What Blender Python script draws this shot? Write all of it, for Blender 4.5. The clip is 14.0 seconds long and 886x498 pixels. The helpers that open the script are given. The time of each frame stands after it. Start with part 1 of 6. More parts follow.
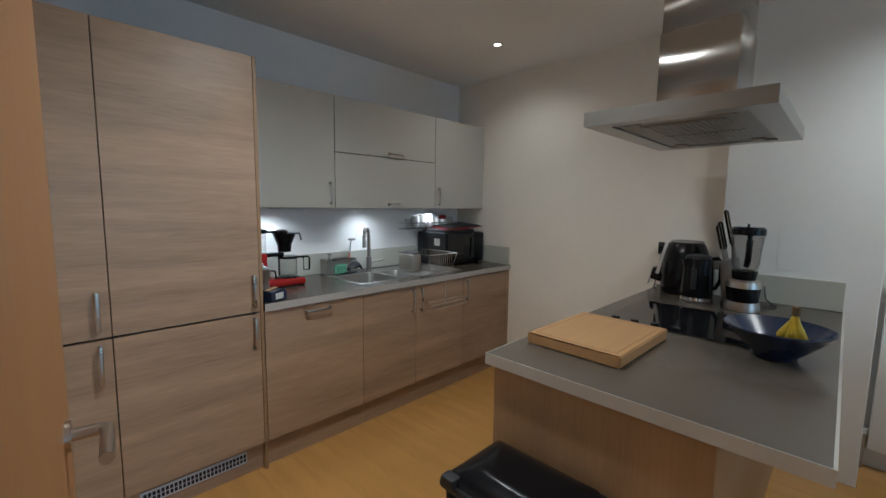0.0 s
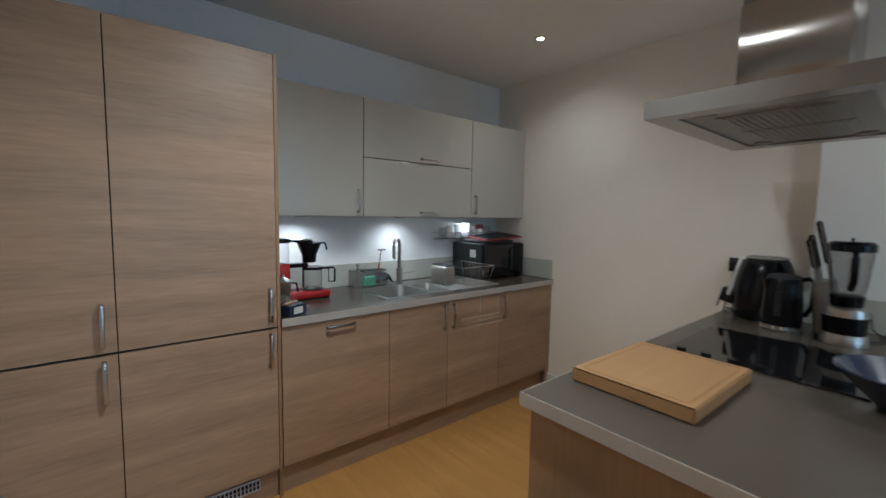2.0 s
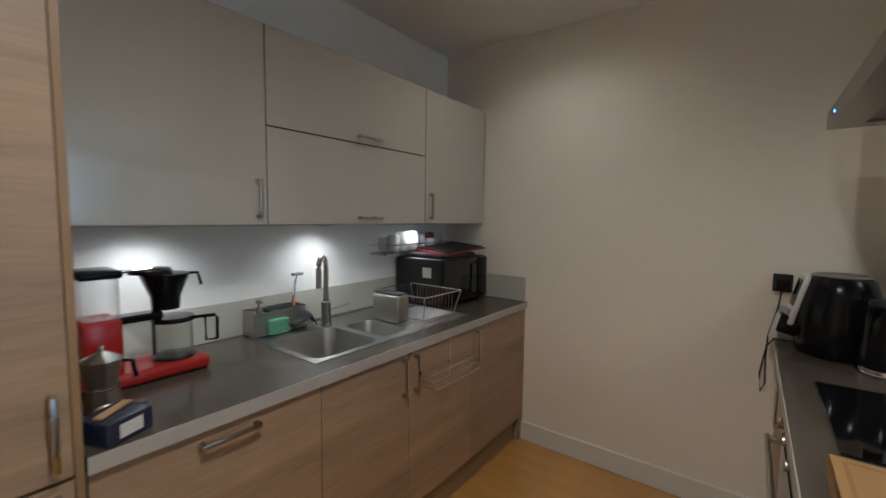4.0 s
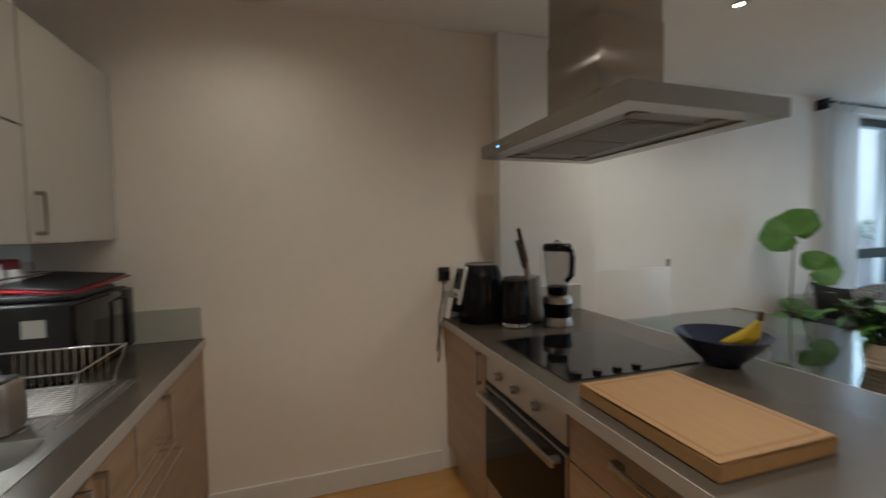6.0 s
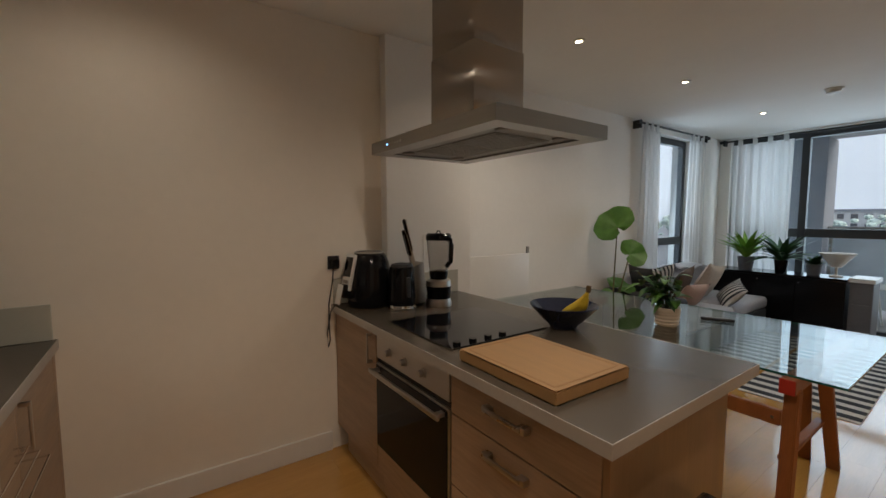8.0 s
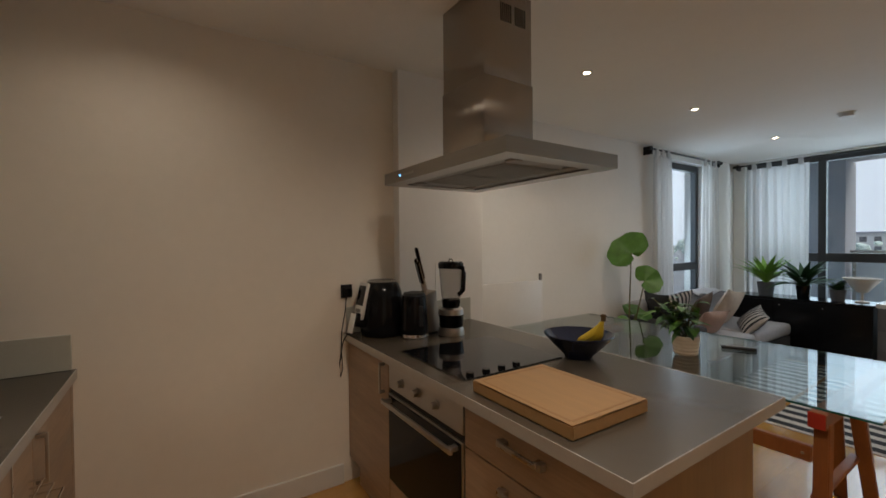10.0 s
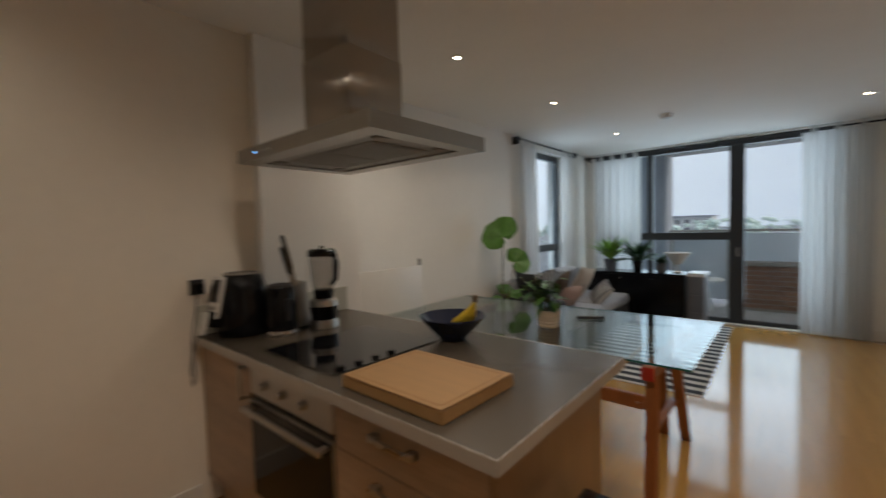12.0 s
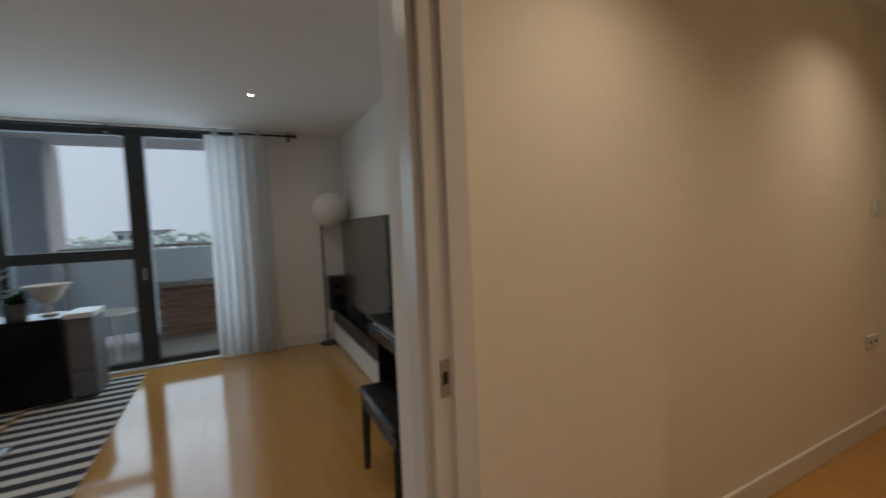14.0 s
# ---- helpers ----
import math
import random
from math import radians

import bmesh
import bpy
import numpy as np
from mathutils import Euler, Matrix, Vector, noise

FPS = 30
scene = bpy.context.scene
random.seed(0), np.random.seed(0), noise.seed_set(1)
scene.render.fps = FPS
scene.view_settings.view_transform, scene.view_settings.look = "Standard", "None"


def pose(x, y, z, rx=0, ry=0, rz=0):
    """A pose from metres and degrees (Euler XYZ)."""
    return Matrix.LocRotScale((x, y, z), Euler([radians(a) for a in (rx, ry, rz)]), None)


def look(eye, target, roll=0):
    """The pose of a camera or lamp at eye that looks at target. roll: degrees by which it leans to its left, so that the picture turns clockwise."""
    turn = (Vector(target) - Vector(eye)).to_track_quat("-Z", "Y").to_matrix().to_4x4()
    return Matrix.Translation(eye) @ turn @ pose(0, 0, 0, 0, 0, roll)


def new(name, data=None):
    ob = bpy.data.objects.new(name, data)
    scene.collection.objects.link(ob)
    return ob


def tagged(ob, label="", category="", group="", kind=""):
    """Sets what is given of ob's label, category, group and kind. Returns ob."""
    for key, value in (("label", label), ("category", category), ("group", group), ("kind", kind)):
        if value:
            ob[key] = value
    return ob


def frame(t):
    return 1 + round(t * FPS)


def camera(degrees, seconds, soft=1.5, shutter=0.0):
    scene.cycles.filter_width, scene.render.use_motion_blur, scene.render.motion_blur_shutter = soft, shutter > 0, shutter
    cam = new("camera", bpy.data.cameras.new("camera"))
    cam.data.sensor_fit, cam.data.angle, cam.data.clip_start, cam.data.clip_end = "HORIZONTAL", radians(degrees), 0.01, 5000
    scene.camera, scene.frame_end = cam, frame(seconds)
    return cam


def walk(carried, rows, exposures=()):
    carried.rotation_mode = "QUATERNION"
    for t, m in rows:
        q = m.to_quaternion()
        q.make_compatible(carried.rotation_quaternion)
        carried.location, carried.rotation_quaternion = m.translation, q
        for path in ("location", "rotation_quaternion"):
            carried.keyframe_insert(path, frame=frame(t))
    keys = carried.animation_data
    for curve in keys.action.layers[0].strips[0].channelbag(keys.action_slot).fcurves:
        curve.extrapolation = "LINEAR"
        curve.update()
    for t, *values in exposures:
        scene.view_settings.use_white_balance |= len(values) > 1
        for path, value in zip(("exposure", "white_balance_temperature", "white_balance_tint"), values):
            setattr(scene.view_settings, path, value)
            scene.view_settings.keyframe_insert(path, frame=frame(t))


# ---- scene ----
cam = camera(94.7, 14.0, shutter=0.5)
PATH = [
    (0, (0.607, 0.268, 1.435), (2.022, 1.665, 1.219), 0.8),
    (0.5, (0.601, 0.271, 1.435), (2.019, 1.666, 1.228), 0.9),
    (1, (0.583, 0.274, 1.436), (2.0, 1.672, 1.247), 0.3),
    (1.5, (0.631, 0.301, 1.436), (1.993, 1.756, 1.263), 0.2),
    (2, (0.803, 0.399, 1.431), (2.069, 1.937, 1.257), 1.0),
    (2.2, (0.871, 0.445, 1.429), (2.094, 2.018, 1.253), 1.4),
    (4.3, (1.242, 1.391, 1.442), (2.945, 2.426, 1.282), 0.7),
    (4.5, (1.25, 1.477, 1.432), (3.032, 2.371, 1.265), 0.7),
    (5, (1.268, 1.679, 1.436), (3.216, 2.087, 1.234), 0.3),
    (5.5, (1.36, 1.805, 1.415), (3.353, 1.707, 1.269), -0.2),
    (6, (1.345, 1.866, 1.431), (3.244, 1.248, 1.33), -0.9),
    (6.5, (1.279, 1.98, 1.435), (2.999, 0.972, 1.281), -0.9),
    (7, (1.228, 1.997, 1.434), (2.865, 0.862, 1.254), 0.5),
    (9.5, (1.199, 1.993, 1.454), (2.853, 0.873, 1.35), -1.0),
    (10, (1.199, 2.0, 1.455), (2.869, 0.901, 1.424), -0.5),
    (10.5, (1.202, 2.009, 1.477), (2.89, 0.937, 1.513), -0.1),
    (11, (1.213, 2.023, 1.471), (2.902, 0.951, 1.504), -0.2),
    (11.5, (1.224, 2.019, 1.465), (2.81, 0.801, 1.43), -0.7),
    (12, (1.225, 1.897, 1.436), (2.528, 0.383, 1.336), -1.6),
    (12.5, (1.185, 1.601, 1.433), (1.945, -0.243, 1.291), -2.0),
    (13, (1.135, 1.208, 1.411), (1.301, -0.78, 1.266), -2.5),
    (13.5, (1.049, 0.787, 1.423), (0.617, -1.162, 1.296), -2.0),
    (14, (0.866, 0.344, 1.402), (-0.015, -1.447, 1.281), -2.4),
]
EXPOSURES = [(0.0, 0.74, 4900, 1), (2.0, 0.74, 4850, 1), (4.5, 0.48, 5400, 3), (6.0, 0.44, 5700, 5), (7.0, 0.20, 6400, 11), (9.5, 0.17, 6450, 11), (11.5, 0.17, 6450, 10), (12.5, 0.06, 6400, 10), (13.0, 0.0, 6500, 11), (14.0, -0.18, 6350, 11)]
walk(cam, [(t, look(eye, target, roll)) for t, eye, target, roll in PATH], EXPOSURES)

# ---------------------------------------------------------------- light
world = bpy.data.worlds.new("sky")
world.use_nodes = True
scene.world = world
wn = world.node_tree.nodes
sky = wn.new("ShaderNodeTexSky")
sky.sky_type, sky.sun_disc = "NISHITA", False
sky.sun_elevation, sky.sun_rotation = radians(35), radians(250)
sky.air_density, sky.dust_density = 1.0, 3.0
world.node_tree.links.new(sky.outputs[0], wn["Background"].inputs[0])
wn["Background"].inputs[1].default_value = 0.15

sun = new("sun", bpy.data.lights.new("sun", "SUN"))
sun.data.energy, sun.data.angle, sun.data.color = 1.5, radians(15), (1.0, 0.95, 0.88)
sun.matrix_basis = look((-6, 3, 6), (0, 0, 0))

CEIL = 2.56


def window_light(name, eye, target, w, h, watts):
    d = bpy.data.lights.new(name, "AREA")
    d.shape, d.size, d.size_y, d.energy, d.color = "RECTANGLE", w, h, watts, (0.70, 0.86, 1.0)
    o = new(name, d)
    o.matrix_basis = look(eye, target)
    return o


window_light("daylight_south", (2.0, -5.15, 1.4), (2.0, 0, 1.2), 3.0, 2.2, 37)
window_light("daylight_east", (4.12, -3.5, 1.6), (0, -3.5, 1.2), 0.9, 1.7, 9)

WARM = (1.0, 0.86, 0.70)
# the last position is an unseen spotlight, added to brighten the kitchen walls and units
DOWNLIGHTS = [(3.0, 2.12), (2.92, -0.27), (2.91, -1.67), (2.92, -3.45), (0.68, -1.77), (0.72, -3.51), (1.50, 1.36)]
HALL_LIGHTS = [(-0.19, -0.16), (-1.89, -0.16)]


def spot(name, x, y, z, watts, cone=115, color=WARM, blend=1.0):
    d = bpy.data.lights.new(name, "SPOT")
    d.energy, d.color, d.spot_size, d.spot_blend, d.shadow_soft_size = watts, color, radians(cone), blend, 0.03
    o = new(name, d)
    o.location = (x, y, z)
    return o


for lx, ly in DOWNLIGHTS:
    spot("downlight_beam", lx, ly, CEIL - 0.012, (62 if lx < 2 else 10) if ly > 0 else (34 if ly > -1 else 15), 158 if ly > 0 else 155, WARM, 0.9)
for lx, ly in HALL_LIGHTS:
    spot("hall_beam", lx, ly, CEIL - 0.012, 34, 135, (1.0, 0.80, 0.57))
for lx in (1.72, 2.45, 3.08):
    spot("under_cabinet_beam", lx, 2.89, 1.392, 5.2, 155, (1.0, 0.93, 0.84))

# ---------------------------------------------------------------- materials


def mat(name, base, rough=0.5, metal=0.0, var=0.06, scale=6.0, stretch=(1, 1, 1), fine=0.0, bump=0.0, spec=0.5, coat=0.0, rand=0.0, emit=0.0, alpha_trans=0.0):
    """Paint, wood, stone or metal with variation at two scales, a fine relief and, by rand, a shade of its own for each piece."""
    m = bpy.data.materials.new(name)
    m.use_nodes = True
    n, lk = m.node_tree.nodes, m.node_tree.links
    b = n["Principled BSDF"]
    b.inputs["Metallic"].default_value = metal
    b.inputs["Specular IOR Level"].default_value = spec
    b.inputs["Coat Weight"].default_value = coat
    b.inputs["Coat Roughness"].default_value = 0.06
    b.inputs["Transmission Weight"].default_value = alpha_trans
    co = n.new("ShaderNodeTexCoord")
    mp = n.new("ShaderNodeMapping")
    mp.inputs["Scale"].default_value = stretch
    lk.new(co.outputs["Object"], mp.inputs["Vector"])
    big, small = n.new("ShaderNodeTexNoise"), n.new("ShaderNodeTexNoise")
    big.inputs["Scale"].default_value, big.inputs["Detail"].default_value = scale, 4
    small.inputs["Scale"].default_value, small.inputs["Detail"].default_value = scale * 9, 3
    lk.new(mp.outputs[0], big.inputs["Vector"])
    lk.new(mp.outputs[0], small.inputs["Vector"])
    mix = n.new("ShaderNodeMix")
    mix.data_type = "FLOAT"
    mix.inputs[0].default_value = 0.35
    lk.new(big.outputs["Fac"], mix.inputs[2])
    lk.new(small.outputs["Fac"], mix.inputs[3])
    ramp = n.new("ShaderNodeMapRange")
    ramp.inputs["From Min"].default_value, ramp.inputs["From Max"].default_value = 0.3, 0.7
    ramp.inputs["To Min"].default_value, ramp.inputs["To Max"].default_value = 1 - var, 1 + var
    lk.new(mix.outputs[0], ramp.inputs["Value"])
    value = ramp.outputs[0]
    if rand:
        info = n.new("ShaderNodeObjectInfo")
        r = n.new("ShaderNodeMapRange")
        r.inputs["To Min"].default_value, r.inputs["To Max"].default_value = 1 - rand, 1 + rand
        lk.new(info.outputs["Random"], r.inputs["Value"])
        mul = n.new("ShaderNodeMath")
        mul.operation = "MULTIPLY"
        lk.new(value, mul.inputs[0])
        lk.new(r.outputs[0], mul.inputs[1])
        value = mul.outputs[0]
    sc = n.new("ShaderNodeVectorMath")
    sc.operation = "SCALE"
    sc.inputs[0].default_value = base
    lk.new(value, sc.inputs["Scale"])
    lk.new(sc.outputs[0], b.inputs["Base Color"])
    rr = n.new("ShaderNodeMapRange")
    rr.inputs["To Min"].default_value, rr.inputs["To Max"].default_value = max(rough - min(0.06, var * 0.6), 0.02), min(rough + min(0.08, var * 0.6), 1)
    lk.new(big.outputs["Fac"], rr.inputs["Value"])
    lk.new(rr.outputs[0], b.inputs["Roughness"])
    if bump:
        bp = n.new("ShaderNodeBump")
        bp.inputs["Strength"].default_value, bp.inputs["Distance"].default_value = bump, 0.002
        lk.new(small.outputs["Fac"], bp.inputs["Height"])
        lk.new(bp.outputs[0], b.inputs["Normal"])
    if emit:
        b.inputs["Emission Color"].default_value = (*base, 1)
        b.inputs["Emission Strength"].default_value = emit
    return m


def pane_glass(name, tint, gloss=1.0, power=4.0):
    """Thin clear sheet: lets light through straight and mirrors by Fresnel."""
    m = bpy.data.materials.new(name)
    m.use_nodes = True
    n, lk = m.node_tree.nodes, m.node_tree.links
    n.remove(n["Principled BSDF"])
    tr, gl, mx = n.new("ShaderNodeBsdfTransparent"), n.new("ShaderNodeBsdfGlossy"), n.new("ShaderNodeMixShader")
    lw, pw, ml = n.new("ShaderNodeLayerWeight"), n.new("ShaderNodeMath"), n.new("ShaderNodeMath")
    lw.inputs[0].default_value = 0.5
    pw.operation, ml.operation = "POWER", "MULTIPLY_ADD"
    pw.inputs[1].default_value, ml.inputs[1].default_value, ml.inputs[2].default_value = power, 0.9, 0.04
    tr.inputs[0].default_value, gl.inputs["Roughness"].default_value = (*tint, 1), 0.01
    gl.inputs[0].default_value = (gloss, gloss, gloss, 1)
    lk.new(lw.outputs["Facing"], pw.inputs[0])
    lk.new(pw.outputs[0], ml.inputs[0])
    lk.new(ml.outputs[0], mx.inputs[0])
    lk.new(tr.outputs[0], mx.inputs[1])
    lk.new(gl.outputs[0], mx.inputs[2])
    lk.new(mx.outputs[0], n["Material Output"].inputs[0])
    return m


def sheer(name, color, through_part):
    """Thin curtain cloth: part of the light passes."""
    m = bpy.data.materials.new(name)
    m.use_nodes = True
    n, lk = m.node_tree.nodes, m.node_tree.links
    n.remove(n["Principled BSDF"])
    di, tl, tr = n.new("ShaderNodeBsdfDiffuse"), n.new("ShaderNodeBsdfTranslucent"), n.new("ShaderNodeBsdfTransparent")
    di.inputs[0].default_value = tl.inputs[0].default_value = (*color, 1)
    a, c = n.new("ShaderNodeMixShader"), n.new("ShaderNodeMixShader")
    a.inputs[0].default_value, c.inputs[0].default_value = 0.5, through_part
    wv = n.new("ShaderNodeTexNoise")
    wv.inputs["Scale"].default_value = 900
    bp = n.new("ShaderNodeBump")
    bp.inputs["Strength"].default_value, bp.inputs["Distance"].default_value = 0.2, 0.001
    lk.new(wv.outputs["Fac"], bp.inputs["Height"])
    lk.new(bp.outputs[0], di.inputs["Normal"])
    lk.new(di.outputs[0], a.inputs[1])
    lk.new(tl.outputs[0], a.inputs[2])
    lk.new(a.outputs[0], c.inputs[1])
    lk.new(tr.outputs[0], c.inputs[2])
    lk.new(c.outputs[0], n["Material Output"].inputs[0])
    return m


WHITE = mat("white_wall_paint", (0.83, 0.81, 0.77), 0.75, var=0.025, scale=2.5, bump=0.15)
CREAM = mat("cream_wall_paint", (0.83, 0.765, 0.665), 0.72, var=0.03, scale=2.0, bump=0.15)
CEILING = mat("matt_ceiling_paint", (0.87, 0.855, 0.82), 0.9, var=0.02, scale=2.0, bump=0.1)
TRIM = mat("satin_white_trim", (0.74, 0.71, 0.66), 0.35, var=0.03, scale=5)
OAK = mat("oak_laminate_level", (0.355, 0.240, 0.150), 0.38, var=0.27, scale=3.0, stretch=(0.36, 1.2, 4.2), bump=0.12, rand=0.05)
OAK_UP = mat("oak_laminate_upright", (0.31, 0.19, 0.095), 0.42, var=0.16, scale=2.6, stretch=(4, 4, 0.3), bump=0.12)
GLOSS = mat("gloss_greige_lacquer", (0.44, 0.41, 0.35), 0.09, var=0.012, scale=3, coat=1.0)
WORKTOP = mat("grey_brown_laminate", (0.083, 0.068, 0.052), 0.25, var=0.018, scale=22, spec=0.45, bump=0.05)
EDGE = mat("pale_grey_edging", (0.42, 0.385, 0.34), 0.4, var=0.05, scale=10)
UPSTAND = mat("pale_upstand_laminate", (0.50, 0.49, 0.42), 0.3, var=0.03, scale=7)
STEEL = mat("brushed_steel", (0.46, 0.43, 0.39), 0.34, 1.0, var=0.03, scale=5, stretch=(0.4, 0.4, 12))
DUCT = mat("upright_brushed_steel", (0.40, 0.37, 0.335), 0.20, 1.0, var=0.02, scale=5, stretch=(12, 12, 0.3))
_n = DUCT.node_tree.nodes
_n["Principled BSDF"].inputs["Anisotropic"].default_value = 1.0
_t = _n.new("ShaderNodeTangent")
_t.direction_type, _t.axis = "RADIAL", "Z"
DUCT.node_tree.links.new(_t.outputs[0], _n["Principled BSDF"].inputs["Tangent"])
STEEL_FLAT = mat("brushed_steel_level", (0.48, 0.46, 0.43), 0.36, 1.0, var=0.03, scale=4, stretch=(0.3, 9, 9))
SINK_STEEL = mat("satin_sink_steel", (0.36, 0.35, 0.33), 0.38, 1.0, var=0.03, scale=3)
CHROME = mat("polished_chrome", (0.70, 0.70, 0.70), 0.10, 1.0, var=0.02)
NICKEL = mat("satin_nickel", (0.46, 0.42, 0.37), 0.28, 1.0, var=0.04)
BLACK = mat("black_plastic", (0.006, 0.006, 0.007), 0.18, var=0.05, scale=6, spec=0.25)
BLACK_MATT = mat("matt_black_plastic", (0.012, 0.012, 0.013), 0.5, var=0.08, scale=12, bump=0.03)
BLACK_GLASS = mat("black_glass", (0.006, 0.006, 0.007), 0.05, var=0.05)
OVEN_GLASS = mat("dark_oven_glass", (0.005, 0.005, 0.005), 0.09, var=0.04, spec=0.18)
# darker steel for the tray and filters beneath the hood
FILTER_STEEL = mat("darker_filter_steel", (0.29, 0.275, 0.25), 0.45, 1.0, var=0.06, scale=9)
DARK_GAP = mat("dark_gap", (0.02, 0.016, 0.013), 0.8, var=0.1)
PLANK = mat("warm_oak_floor", (0.50, 0.265, 0.070), 0.12, var=0.11, scale=3.0, stretch=(5, 0.45, 1), rand=0.03, bump=0.03, coat=0.6)
DOOR_OAK = mat("door_oak_veneer", (0.34, 0.165, 0.055), 0.38, var=0.12, scale=2.4, stretch=(4, 4, 0.25), bump=0.08)
BEECH = mat("beech_board", (0.355, 0.200, 0.078), 0.58, var=0.12, scale=4, stretch=(0.5, 6, 6), bump=0.1)
NAVY = mat("navy_glaze", (0.018, 0.024, 0.05), 0.22, var=0.25, scale=9)
RED = mat("red_enamel", (0.36, 0.018, 0.016), 0.25, var=0.05)
BANANA = mat("banana_skin", (0.62, 0.44, 0.03), 0.5, var=0.2, scale=18)
BANANA_TIP = mat("banana_stalk", (0.10, 0.06, 0.02), 0.7, var=0.3, scale=30)
GREY_PLASTIC = mat("grey_plastic", (0.24, 0.22, 0.20), 0.45, var=0.06)
WHITE_PLASTIC = mat("white_plastic", (0.66, 0.65, 0.62), 0.35, var=0.03)
GREEN_SPONGE = mat("green_sponge", (0.14, 0.34, 0.22), 0.9, var=0.2, scale=60, bump=0.6)
ORANGE = mat("salmon_brush_handle", (0.55, 0.20, 0.11), 0.4)
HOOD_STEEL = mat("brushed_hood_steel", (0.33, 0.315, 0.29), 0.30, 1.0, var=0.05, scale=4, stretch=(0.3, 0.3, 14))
DARK_RED = mat("dark_red_lid", (0.20, 0.011, 0.016), 0.3)
SMOKED = pane_glass("smoked_plastic_jug", (0.88, 0.87, 0.86), 0.4)
BLOCK = mat("pale_grey_knife_block", (0.36, 0.34, 0.30), 0.5, var=0.06, scale=14, bump=0.05)
PALE_GLASS = mat("pale_pressed_glass", (0.62, 0.61, 0.59), 0.14, var=0.12, scale=40, coat=0.5)
ANTHRACITE = mat("anthracite_frame", (0.035, 0.038, 0.042), 0.4, var=0.08)
CURTAIN = sheer("sheer_white_cloth", (0.72, 0.72, 0.71), 0.07)
LEAF = mat("green_leaf", (0.075, 0.19, 0.028), 0.4, var=0.3, scale=14, rand=0.25)
LEAF_DARK = mat("dark_green_leaf", (0.030, 0.085, 0.026), 0.35, var=0.3, scale=14, rand=0.25)
LEAF_BRIGHT = mat("bright_leaf", (0.22, 0.42, 0.06), 0.45, var=0.25, scale=14, rand=0.2)
STEM = mat("plant_stem", (0.12, 0.11, 0.04), 0.6, var=0.3)
SOIL = mat("potting_soil", (0.03, 0.02, 0.014), 0.95, var=0.4, scale=60, bump=0.8)
CERAMIC = mat("cream_ceramic", (0.62, 0.53, 0.42), 0.4, var=0.06)
POT_GREY = mat("grey_pot", (0.13, 0.13, 0.14), 0.6, var=0.12)
FABRIC_GREY = mat("grey_sofa_cloth", (0.42, 0.42, 0.44), 0.9, var=0.12, scale=40, bump=0.5)
FABRIC_DARK = mat("charcoal_cloth", (0.045, 0.045, 0.05), 0.9, var=0.2, scale=40, bump=0.5)
CUSHION_WHITE = mat("white_cushion_cloth", (0.62, 0.59, 0.55), 0.9, var=0.08, scale=30, bump=0.4)
CUSHION_BROWN = mat("dark_brown_cushion_cloth", (0.10, 0.062, 0.042), 0.9, var=0.15, scale=30, bump=0.4)
CUSHION_TAN = mat("beige_cushion_cloth", (0.56, 0.46, 0.37), 0.9, var=0.1, scale=30, bump=0.4)
CUSHION_PINK = mat("rust_pink_cushion_cloth", (0.42, 0.29, 0.24), 0.9, var=0.1, scale=30, bump=0.4)
PINE = mat("orange_stained_pine", (0.30, 0.105, 0.032), 0.45, var=0.2, scale=4, stretch=(3, 3, 0.5), bump=0.1)
RED_PAINT = mat("red_end_paint", (0.42, 0.03, 0.015), 0.5, var=0.08)
TABLE_GLASS = pane_glass("table_glass", (0.90, 0.96, 0.94), 0.62, 3.3)
GLASS_EDGE = mat("green_glass_edge", (0.02, 0.10, 0.075), 0.1, var=0.1)
WINDOW_GLASS = pane_glass("window_glass", (0.93, 0.97, 0.98), 0.7)
CLEAR = pane_glass("clear_vessel", (0.97, 0.97, 0.965), 0.5)
RUG_WHITE = mat("rug_offwhite_wool", (0.60, 0.58, 0.54), 0.95, var=0.1, scale=60, bump=0.6)
RUG_DARK = mat("rug_charcoal_wool", (0.028, 0.030, 0.036), 0.95, var=0.2, scale=60, bump=0.6)
PAPER = mat("rice_paper", (0.72, 0.70, 0.66), 0.9, var=0.03, scale=30, bump=0.2)
SCREEN = mat("dim_screen", (0.085, 0.080, 0.070), 0.22, var=0.05)
LAMP_GLOW = mat("lit_lens", (1.0, 0.80, 0.55), 0.4, emit=22.0, var=0.0)
UNDER_GLOW = mat("lit_under_cabinet_lens", (1.0, 0.88, 0.72), 0.4, emit=6.0, var=0.0)
BLUE_LED = mat("blue_indicator", (0.15, 0.45, 1.0), 0.4, emit=3.0, var=0.0)
BRICK = mat("brown_brick", (0.20, 0.105, 0.070), 0.85, var=0.2, scale=20, bump=0.5, rand=0.2)
MORTAR = mat("mortar", (0.24, 0.22, 0.20), 0.9, var=0.1, scale=30, bump=0.4)
CONCRETE = mat("balcony_paving", (0.30, 0.30, 0.30), 0.8, var=0.12, scale=5, bump=0.3)
ASPHALT = mat("far_asphalt", (0.22, 0.23, 0.25), 0.85, var=0.12, scale=0.5, bump=0.2)
# leaf green paled: the haze of the distance is put into the colour
HAZED_GREEN = mat("hazed_far_foliage", (0.60, 0.70, 0.64), 0.9, var=0.2, scale=0.8)
RENDER_GREY = mat("far_facade", (0.62, 0.62, 0.62), 0.8, var=0.06, scale=1)
PILLAR = mat("balcony_pillar_render", (0.33, 0.36, 0.42), 0.8, var=0.06, scale=3, bump=0.2)
BALUSTRADE = mat("grey_balustrade_panel", (0.62, 0.66, 0.72), 0.35, var=0.08, scale=2)

